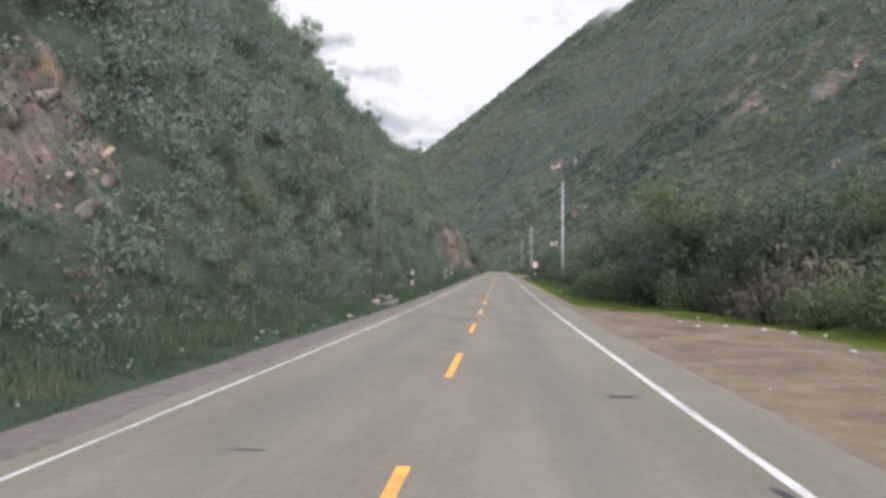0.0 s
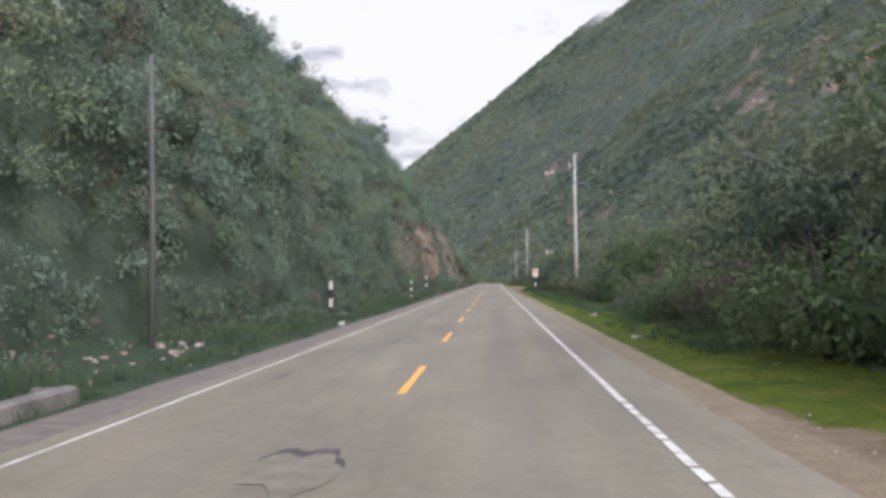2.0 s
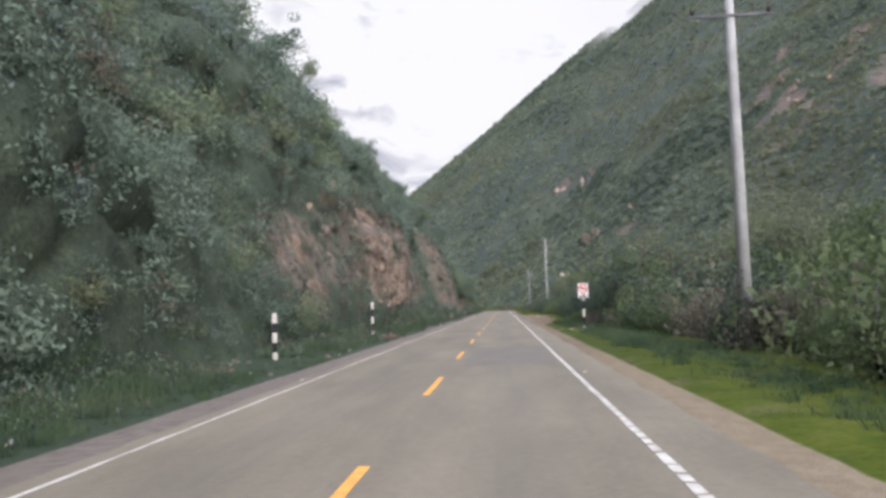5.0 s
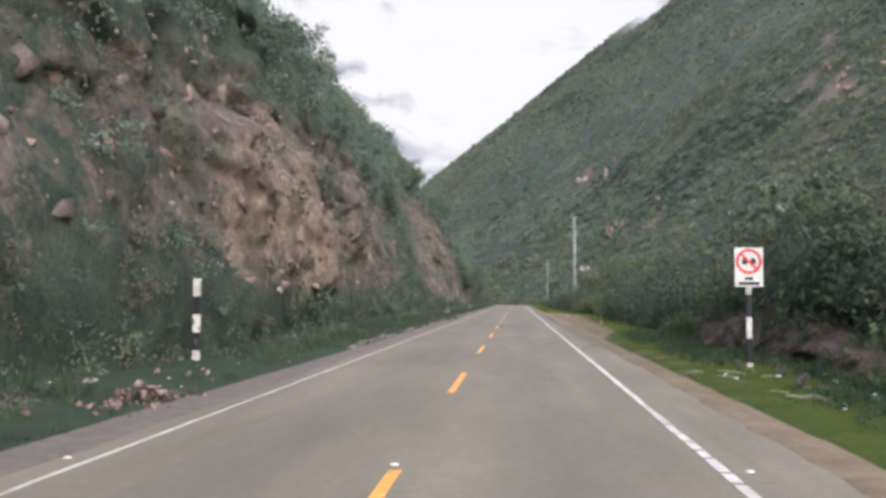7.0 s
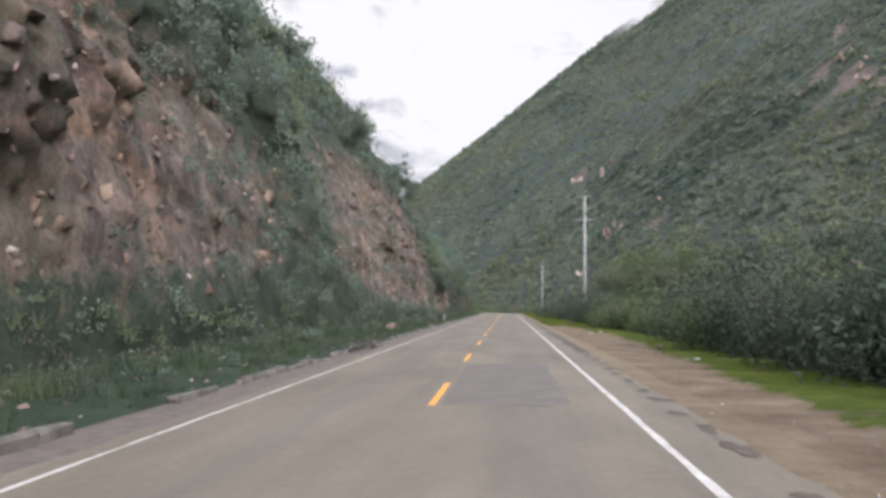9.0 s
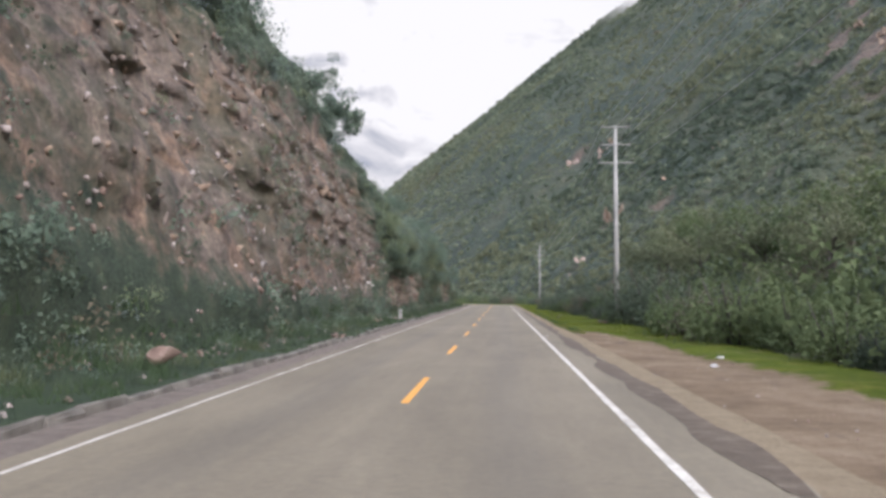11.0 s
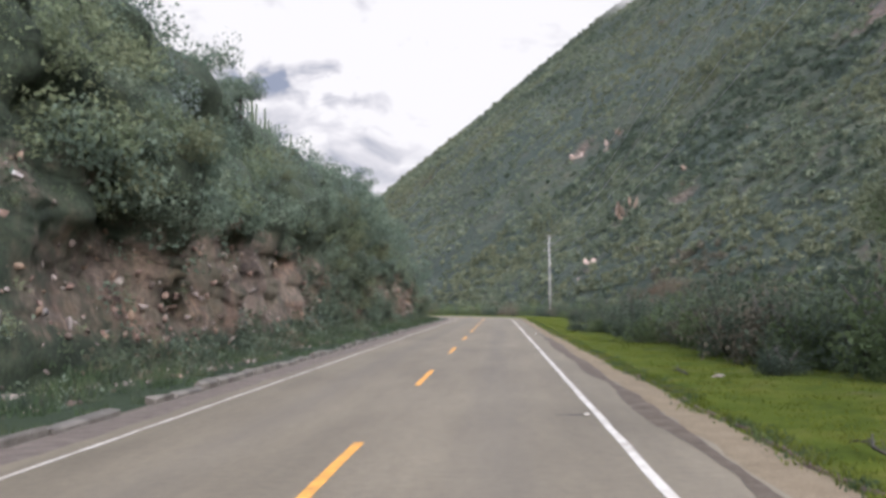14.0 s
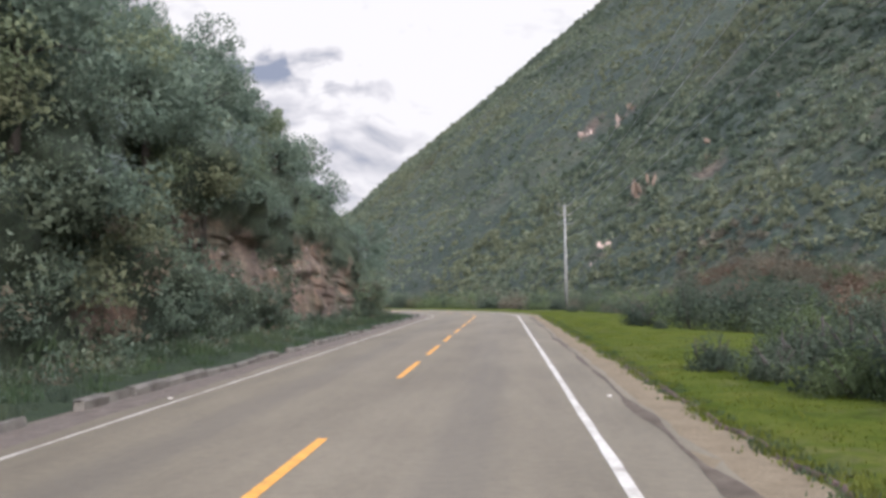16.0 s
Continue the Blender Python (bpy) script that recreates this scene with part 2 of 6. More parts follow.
    col = mix(n, l, smooth_step(n, l, maths(n, l, 'ADD', sep.outputs["X"], maths(n, l, 'MULTIPLY', maths(n, l, 'SUBTRACT', mid, 0.5), 1.1)), 0.35, 0.6), soil, rock)
    verge = ramp(n, l, mid, [(0.3, (0.018, 0.03, 0.015)), (0.6, (0.03, 0.045, 0.02)), (0.8, (0.055, 0.056, 0.033))])
    col = mix(n, l, smooth_step(n, l, sep.outputs["Y"], 0.3, 0.6), col, verge)
    gravel = ramp(n, l, noise_tex(n, l, c, 3, 4, 0.7), [(0.3, (0.105, 0.085, 0.068)), (0.7, (0.17, 0.142, 0.118))])
    col = mix(n, l, smooth_step(n, l, sep.outputs["Y"], 1.4, 1.6), col, gravel)
    l.new(col, b.inputs["Base Color"])
    bump(n, l, b, fine, 0.7, 0.12)
    return m


def mountain_mat():
    m, n, l, b = node_mat("mountain_scrub", 0.95)
    c = coords(n)
    broad = noise_tex(n, l, c, 0.006, 6, 0.65)
    mid = noise_tex(n, l, c, 0.06, 6, 0.7)
    fine = noise_tex(n, l, c, 0.45, 4, 0.7)
    scrub = n.new("ShaderNodeTexVoronoi")
    scrub.inputs["Scale"].default_value = 0.34
    l.new(c, scrub.inputs["Vector"])
    shrub = smooth_step(n, l, maths(n, l, 'ADD', scrub.outputs["Distance"], maths(n, l, 'MULTIPLY', maths(n, l, 'SUBTRACT', fine, 0.5), 0.5)), 0.3, 0.62)
    # Ground tones darkened to paint in the shade between the bushes.
    green = ramp(n, l, mid, [(0.3, (0.026, 0.036, 0.024)), (0.7, (0.045, 0.057, 0.036))])
    gap = ramp(n, l, mid, [(0.3, (0.03, 0.041, 0.028)), (0.55, (0.048, 0.055, 0.037)), (0.75, (0.085, 0.072, 0.05))])
    col = mix(n, l, shrub, green, gap)
    swath = noise_tex(n, l, c, 0.011, 6, 0.68, (1.0, 0.5, 1.0))
    col = mix(n, l, 1.0, col, ramp(n, l, swath, [(0.3, (0.78, 0.9, 0.95)), (0.5, (1.0, 1.0, 1.0)), (0.68, (1.22, 1.1, 0.92))]), 'MULTIPLY')
    bare = ramp(n, l, fine, [(0.3, (0.066, 0.045, 0.034)), (0.7, (0.17, 0.12, 0.09))])
    uv = n.new("ShaderNodeUVMap").outputs[0]      # u: bare rock
    sep = n.new("ShaderNodeSeparateXYZ")
    l.new(uv, sep.inputs[0])
    crag = noise_tex(n, l, c, 0.09, 7, 0.75, (1.0, 1.0, 0.6))
    where = smooth_step(n, l, maths(n, l, 'ADD', maths(n, l, 'ADD', maths(n, l, 'MULTIPLY', broad, 0.3), crag), maths(n, l, 'MULTIPLY', sep.outputs["X"], 0.22)), 0.72, 0.84)
    col = mix(n, l, maths(n, l, 'MULTIPLY', where, maths(n, l, 'ADD', maths(n, l, 'MULTIPLY', sep.outputs["X"], 0.75), 0.12)), col, bare)
    col = mix(n, l, 1.0, col, ramp(n, l, fine, [(0.25, (0.7, 0.7, 0.7)), (0.75, (1.25, 1.25, 1.25))]), 'MULTIPLY')
    l.new(col, b.inputs["Base Color"])
    bump(n, l, b, maths(n, l, 'SUBTRACT', fine, shrub), 0.6, 0.8)
    return m


ASPHALT = asphalt_mat()
GROUND = ground_mat()
HILL = hill_mat()
MOUNTAIN = mountain_mat()
WHITE_PAINT = mottled("worn_white_paint", (0.26, 0.235, 0.195), (0.5, 0.465, 0.395), (0.64, 0.6, 0.52), 3.5, 0.7, 14, 0.003)
LINE_PAINT = mottled("faded_white_line", (0.29, 0.265, 0.22), (0.44, 0.41, 0.35), (0.53, 0.5, 0.435), 2.0, 0.75, 14, 0.003)
YELLOW_PAINT = mottled("worn_yellow_paint", (0.36, 0.19, 0.05), (0.58, 0.27, 0.042), (0.66, 0.34, 0.065), 3.0, 0.7, 30, 0.003)
CONCRETE = mottled("weathered_concrete", (0.06, 0.054, 0.045), (0.11, 0.1, 0.084), (0.18, 0.163, 0.138), 1.2, 0.9, 25, 0.01)
POLE_CONCRETE = mottled("pole_concrete", (0.2, 0.195, 0.18), (0.29, 0.28, 0.26), (0.38, 0.37, 0.345), 0.8, 0.85, 20, 0.005)
HOLE_FLOOR = mottled("pothole_floor", (0.108, 0.092, 0.066), (0.138, 0.118, 0.084), (0.168, 0.144, 0.102), 3.0, 0.92, 40, 0.01)
FRAYED_DIRT = mottled("damp_edge_dirt", (0.058, 0.044, 0.03), (0.086, 0.067, 0.047), (0.13, 0.104, 0.074), 2.5, 0.9, 24, 0.01)
PATCH = mottled("dark_patch_asphalt", (0.105, 0.093, 0.073), (0.126, 0.111, 0.087), (0.15, 0.132, 0.105), 1.5, 0.88, 30, 0.003, 0.2)
DARK_HOLE = mottled("pothole_edge", (0.03, 0.028, 0.026), (0.05, 0.046, 0.042), (0.075, 0.07, 0.062), 2.0, 0.9, 50, 0.01)
BLACK_PAINT = mottled("black_paint", (0.012, 0.012, 0.013), (0.02, 0.02, 0.02), (0.035, 0.034, 0.033), 3.0, 0.6, 30, 0.002)
SIGN_WHITE = mottled("sign_white", (0.44, 0.42, 0.37), (0.54, 0.52, 0.46), (0.6, 0.58, 0.52), 2.0, 0.45, 30, 0.001)
SIGN_RED = mottled("sign_red", (0.36, 0.04, 0.03), (0.5, 0.05, 0.04), (0.55, 0.09, 0.06), 2.0, 0.45, 30, 0.001)
STEEL = mottled("weathered_steel", (0.06, 0.06, 0.062), (0.1, 0.1, 0.1), (0.15, 0.148, 0.145), 3.0, 0.5, 30, 0.002)
WIRE = mottled("wire_metal", (0.3, 0.3, 0.3), (0.42, 0.42, 0.42), (0.5, 0.5, 0.5), 1.0, 0.5, 30, 0.001)
BARK = mottled("bark", (0.035, 0.03, 0.026), (0.066, 0.058, 0.05), (0.115, 0.103, 0.09), 3.0, 0.95, 18, 0.03, 0.7, (1, 1, 0.25))
DEAD_WOOD = mottled("weathered_wood", (0.055, 0.052, 0.048), (0.09, 0.084, 0.077), (0.135, 0.127, 0.118), 2.0, 0.9, 20, 0.02, 0.6, (1, 1, 0.15))
CUT_WOOD = mottled("dry_cut_stalk", (0.16, 0.145, 0.085), (0.27, 0.245, 0.155), (0.38, 0.35, 0.24), 6.0, 0.85, 30, 0.004)
STONE = mottled("grey_stone", (0.13, 0.11, 0.1), (0.25, 0.21, 0.185), (0.4, 0.36, 0.32), 2.5, 0.9, 22, 0.02, 0.6)
RED_STONE = mottled("reddish_stone", (0.12, 0.082, 0.066), (0.2, 0.14, 0.112), (0.29, 0.22, 0.18), 2.5, 0.9, 22, 0.02, 0.6)
HILL_ROCK = mottled("fractured_brown_rock", (0.05, 0.042, 0.036), (0.115, 0.09, 0.073), (0.21, 0.165, 0.132), 1.1, 0.92, 9, 0.06, 0.7)
OCHRE_ROCK = mottled("ochre_rock", (0.1, 0.07, 0.05), (0.19, 0.138, 0.098), (0.29, 0.22, 0.16), 0.9, 0.92, 8, 0.06, 0.7)
RED_EARTH = mottled("reddish_earth", (0.048, 0.034, 0.027), (0.09, 0.06, 0.046), (0.15, 0.104, 0.082), 1.3, 0.95, 14, 0.06, 0.7)
PALE_STONE = mottled("pale_pinkish_rock", (0.2, 0.145, 0.115), (0.35, 0.265, 0.215), (0.48, 0.39, 0.33), 0.25, 0.9, 2.0, 0.3, 0.6)
SHARD = mottled("pale_shard_stone", (0.12, 0.103, 0.092), (0.21, 0.186, 0.167), (0.32, 0.295, 0.27), 2.0, 0.85, 18, 0.02, 0.5)
WHITE_STONE = mottled("pale_boulder_stone", (0.28, 0.25, 0.235), (0.42, 0.395, 0.375), (0.55, 0.53, 0.51), 2.0, 0.85, 18, 0.02, 0.5)
LITTER_WHITE = mottled("litter_plastic", (0.28, 0.275, 0.26), (0.4, 0.39, 0.37), (0.52, 0.51, 0.48), 4.0, 0.5, 30, 0.002)
CACTUS = mottled("cactus_skin", (0.05, 0.075, 0.045), (0.085, 0.11, 0.06), (0.13, 0.145, 0.085), 2.0, 0.7, 15, 0.02)
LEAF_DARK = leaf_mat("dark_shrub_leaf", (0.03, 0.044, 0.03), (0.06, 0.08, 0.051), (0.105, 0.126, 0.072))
LEAF_OLIVE = leaf_mat("olive_tree_leaf", (0.06, 0.074, 0.04), (0.104, 0.122, 0.066), (0.16, 0.172, 0.092))
LEAF_BRIGHT = leaf_mat("fresh_shrub_leaf", (0.04, 0.06, 0.027), (0.076, 0.104, 0.044), (0.13, 0.152, 0.066))
LEAF_DRY = leaf_mat("dry_shrub_leaf", (0.062, 0.06, 0.04), (0.1, 0.094, 0.062), (0.15, 0.136, 0.09))
LEAF_RUST = leaf_mat("rusty_dry_leaf", (0.06, 0.046, 0.029), (0.096, 0.069, 0.043), (0.135, 0.1, 0.064))
LEAF_FAR = leaf_mat("far_scrub_leaf", (0.077, 0.1, 0.06), (0.12, 0.144, 0.087), (0.168, 0.185, 0.112), 0.0)
LEAF_FAR_OLIVE = leaf_mat("far_olive_leaf", (0.078, 0.093, 0.05), (0.118, 0.133, 0.073), (0.155, 0.165, 0.095), 0.0)
# Grey leaf: a pale bluish haze is put into its colour.
LEAF_GREY_HAZED = leaf_mat("hazed_grey_leaf", (0.09, 0.118, 0.1), (0.118, 0.148, 0.124), (0.15, 0.175, 0.145), 0.0)
GRASS_BLADE = leaf_mat("grass_blade", (0.06, 0.084, 0.011), (0.082, 0.106, 0.015), (0.124, 0.126, 0.028), 0.0)
# Slope leaves: lightened copies of the shrub leaves, with pale haze painted in.
LEAF_SLOPE_HAZED = leaf_mat("hazed_slope_leaf", (0.058, 0.086, 0.06), (0.105, 0.142, 0.096), (0.165, 0.2, 0.13), 0.0)
LEAF_FRESH_HAZED = leaf_mat("hazed_fresh_leaf", (0.07, 0.1, 0.06), (0.12, 0.15, 0.08), (0.175, 0.195, 0.105), 0.0)
WEED_BLADE = leaf_mat("weed_blade", (0.032, 0.054, 0.026), (0.052, 0.08, 0.036), (0.092, 0.104, 0.054), 0.0)


# ---- shared geometry helpers ----
def quick_mesh(name, verts, faces, mats, smooth=False, uvs=None, mat_index=None):
    """A mesh from numpy arrays; faces all have the same number of corners."""
    verts, faces = np.asarray(verts, float), np.asarray(faces, np.int32)
    me = bpy.data.meshes.new(name)
    k = faces.shape[1]
    me.vertices.add(len(verts))
    me.vertices.foreach_set("co", verts.ravel())
    me.loops.add(faces.size)
    me.loops.foreach_set("vertex_index", faces.ravel())
    me.polygons.add(len(faces))
    me.polygons.foreach_set("loop_start", np.arange(0, faces.size, k, dtype=np.int32))
    me.polygons.foreach_set("loop_total", np.full(len(faces), k, np.int32))
    for m in mats:
        me.materials.append(m)
    if mat_index is not None:
        me.polygons.foreach_set("material_index", np.asarray(mat_index, np.int32))
    if smooth:
        me.polygons.foreach_set("use_smooth", np.ones(len(faces), bool))
    if uvs is not None:
        layer = me.uv_layers.new(name="UVMap")
        layer.data.foreach_set("uv", np.asarray(uvs, float)[faces.ravel()].ravel())
    me.update(calc_edges=True)
    me.validate()
    return me


def part(name, bm, material, parent, label=""):
    """Links a bmesh as one mesh object under a thing or a part."""
    me = bpy.data.meshes.new(name)
    bm.to_mesh(me)
    bm.free()
    me.materials.append(material)
    ob = new(name, me)
    ob.parent = parent
    return tagged(ob, label)


def thing(name, label, category, group="", m=None):
    ob = new(name)
    ob.empty_display_size = 0.3
    if m is not None:
        ob.matrix_basis = m
    return tagged(ob, label, category, group)


def box(bm, cx, cy, cz, sx, sy, sz, bevel=0.0, turn=None):
    r = bmesh.ops.create_cube(bm, size=1.0)
    vs = r["verts"]
    bmesh.ops.scale(bm, vec=(sx, sy, sz), verts=vs)
    if bevel:
        es = {e for v in vs for e in v.link_edges}
        g = bmesh.ops.bevel(bm, geom=list(es), offset=bevel, segments=1, affect='EDGES')
        vs = list({v for f in g["faces"] for v in f.verts} | {v for v in vs if v.is_valid})
    if turn is not None:
        bmesh.ops.rotate(bm, cent=(0, 0, 0), matrix=turn, verts=vs)
    bmesh.ops.translate(bm, vec=(cx, cy, cz), verts=vs)
    return vs


def tube(bm, pts, radii, seg=8, cap=True):
    """A tapered tube through points."""
    rings = []
    for i, p in enumerate(pts):
        p = Vector(p)
        d = (Vector(pts[min(i + 1, len(pts) - 1)]) - Vector(pts[max(i - 1, 0)])).normalized()
        side = d.cross(Vector((0.31, 0.95, 0.05))).normalized()
        up = d.cross(side)
        rings.append([bm.verts.new(p + (side * math.cos(a) + up * math.sin(a)) * radii[i]) for a in (2 * math.pi * k / seg for k in range(seg))])
    for a, b in zip(rings[:-1], rings[1:]):
        for k in range(seg):
            bm.faces.new((a[k], a[(k + 1) % seg], b[(k + 1) % seg], b[k])).smooth = True
    if cap:
        bm.faces.new(rings[0][::-1])
        bm.faces.new(rings[-1])


def hash3(i, j, k):
    h = (i * 374761393 + j * 668265263 + k * 2147483647 + 1013904223) & 0xFFFFFFFF
    h = ((h ^ (h >> 13)) * 1274126177) & 0xFFFFFFFF
    return ((h ^ (h >> 16)) & 0xFFFF) / 65535.0


def value_noise(p):
    p = np.asarray(p, float)
    i = np.floor(p).astype(np.int64)
    f = p - i
    f = f * f * (3 - 2 * f)
    out = 0.0
    for a in (0, 1):
        for b in (0, 1):
            for c in (0, 1):
                w = (f[:, 0] if a else 1 - f[:, 0]) * (f[:, 1] if b else 1 - f[:, 1]) * (f[:, 2] if c else 1 - f[:, 2])
                out = out + w * hash3(i[:, 0] + a, i[:, 1] + b, i[:, 2] + c)
    return out * 2 - 1


def cells(p):
    """Blocky noise: a random value for each of many jittered cells."""
    p = np.asarray(p, float)
    i = np.floor(p).astype(np.int64)
    best, val = np.full(len(p), 9.0), np.zeros(len(p))
    for a in (-1, 0, 1):
        for b in (-1, 0, 1):
            for c in (-1, 0, 1):
                ja, jb, jc = i[:, 0] + a, i[:, 1] + b, i[:, 2] + c
                q = np.stack([ja + hash3(ja, jb, jc), jb + hash3(jb, jc, ja + 57), jc + hash3(jc, ja + 31, jb)], -1)
                d = ((q - p) ** 2).sum(1)
                near = d < best
                best = np.where(near, d, best)
                val = np.where(near, hash3(ja + 11, jb + 7, jc + 3), val)
    return val * 2 - 1


def domes(p):
    """Rounded bumps packed side by side, 0 in the gaps and 1 on the tops."""
    p = np.asarray(p, float)
    i = np.floor(p).astype(np.int64)
    best = np.full(len(p), 9.0)
    for a in (-1, 0, 1):
        for b in (-1, 0, 1):
            for c in (-1, 0, 1):
                ja, jb, jc = i[:, 0] + a, i[:, 1] + b, i[:, 2] + c
                q = np.stack([ja + hash3(ja, jb, jc), jb + hash3(jb, jc, ja + 57), jc + hash3(jc, ja + 31, jb)], -1)
                best = np.minimum(best, ((q - p) ** 2).sum(1) * (0.8 + 0.7 * hash3(ja + 5, jb + 9, jc)))
    return np.sqrt(np.clip(1 - best / 0.6, 0, 1))


def fbm(p, octaves=4, gain=0.5):
    out, amp, p = 0.0, 1.0, np.asarray(p, float)
    for o in range(octaves):
        out = out + amp * value_noise(p + 17.3 * o)
        p, amp = p * 2.03, amp * gain
    return out


# ---- the road's line: straight along +y, then a bend to the left ----
BEND_AT, BEND_R = 365.0, 50.0


def road_z(y):
    return 0.74e-4 * np.maximum(0, 70 - np.asarray(y, float)) ** 2


def on_road(s, d, z=0.0):
    """Places s metres along the road and d metres to the right of its centre line, z above it."""
    s, d, z = np.broadcast_arrays(np.asarray(s, float), np.asarray(d, float), np.asarray(z, float))
    a = np.clip(s - BEND_AT, 0, None) / BEND_R
    x = np.where(s > BEND_AT, -BEND_R + (BEND_R + d) * np.cos(a), d)
    y = np.where(s > BEND_AT, BEND_AT + (BEND_R + d) * np.sin(a), s)
    return np.stack([x, y, z + road_z(np.minimum(s, 400))], -1)


def grid_faces(nu, nv):
    i = np.arange(nu * nv).reshape(nu, nv)
    return np.stack([i[:-1, :-1], i[:-1, 1:], i[1:, 1:], i[1:, :-1]], -1).reshape(-1, 4)


S_ROAD = np.concatenate([np.arange(-80, 365, 2.5), np.arange(365, 480, 1.5)])


def strip(name, d0, d1, z, material, s=None, n=2, ragged=0.0, thick=0.0):
    """A ribbon along the road between two distances from its centre."""
    s = S_ROAD if s is None else s
    d = np.linspace(d0, d1, n)
    ss, dd = np.meshgrid(s, d, indexing="ij")
    p = on_road(ss, dd, z)
    if ragged:
        q = np.stack([s * 1.3, np.zeros_like(s), np.zeros_like(s)], -1)
        p[:, 0, 0] += fbm(q, 3) * ragged
        p[:, -1, 0] += fbm(q + 40, 3) * ragged
    return quick_mesh(name, p.reshape(-1, 3), grid_faces(len(s), n), [material], uvs=np.stack([ss, dd], -1).reshape(-1, 2))


# ---- the large structure ----
asphalt = new("road", strip("road", -3.62, 4.3, 0.0, ASPHALT, np.concatenate([np.arange(-80, 365, 0.4), np.arange(365, 480, 1.0)]), 6, 0.06))
tagged(asphalt, "grey worn asphalt two-lane mountain road", "road", kind="structure")


CREST = [(-80, 26.5, 30), (20, 25.5, 27.6), (110, 25.2, 27), (180, 24.4, 25.8), (220, 20.8, 24.6), (250, 16.3, 21), (268, 12.8, 15.5), (285, 11.8, 11.0), (312, 11.8, 9.9), (330, 11.6, 10.2), (343, 11.2, 9.6), (351, 11, 8.2), (358, 11, 5.8), (372, 12.5, 3.3), (440, 14, 3)]


def crest(s):
    """The brow of the cut slope: distance left of the centre line, and height."""
    k = np.array(CREST, float)
    return np.interp(s, k[:, 0], k[:, 1]), np.interp(s, k[:, 0], k[:, 2])


def bare_rock(s, h):
    """How much bare rock shows on the cut, 0 to 1, by place along the road and height."""
    def bump_at(c, w, x):
        return np.clip(1.25 - np.abs(x - c) / w, 0, 1)
    r = bump_at(19, 8, s) * bump_at(5.8, 4.0, h) * 0.95
    r = np.maximum(r, bump_at(53, 4, s) * bump_at(7.5, 2.6, h) * 0.7)
    r = np.maximum(r, bump_at(140, 10, s) * bump_at(4.5, 4, h) * 0.75)
    r = np.maximum(r, bump_at(163, 10, s) * bump_at(4.6, 4.9, h))
    r = np.maximum(r, bump_at(139, 7, s) * bump_at(1.8, 1.8, h) * 0.7)
    r = np.maximum(r, bump_at(177, 36, s) * bump_at(6.0, 6.2, h))
    r = np.maximum(r, bump_at(250, 38, s) * bump_at(7.5, 8.5, h) * np.clip((285 + 14 * np.clip((6.0 - h) / 2, 0, 1) - s) / 11, 0, 1))
    r = np.maximum(r, bump_at(293, 23, s) * bump_at(2.2 + 0.03 * (s - 293), 3.0, h) * 0.84)
    r = np.maximum(r, bump_at(345.5, 9.5, s) * bump_at(2.0, 2.9, h))
    r = np.maximum(r, bump_at(331, 9, s) * bump_at(3.4 - 0.1 * (s - 331), 1.5, h) * 0.85)
    r = np.maximum(r, bump_at(320.5, 3.2, s) * bump_at(1.0, 0.9, h) * 0.8)
    return r


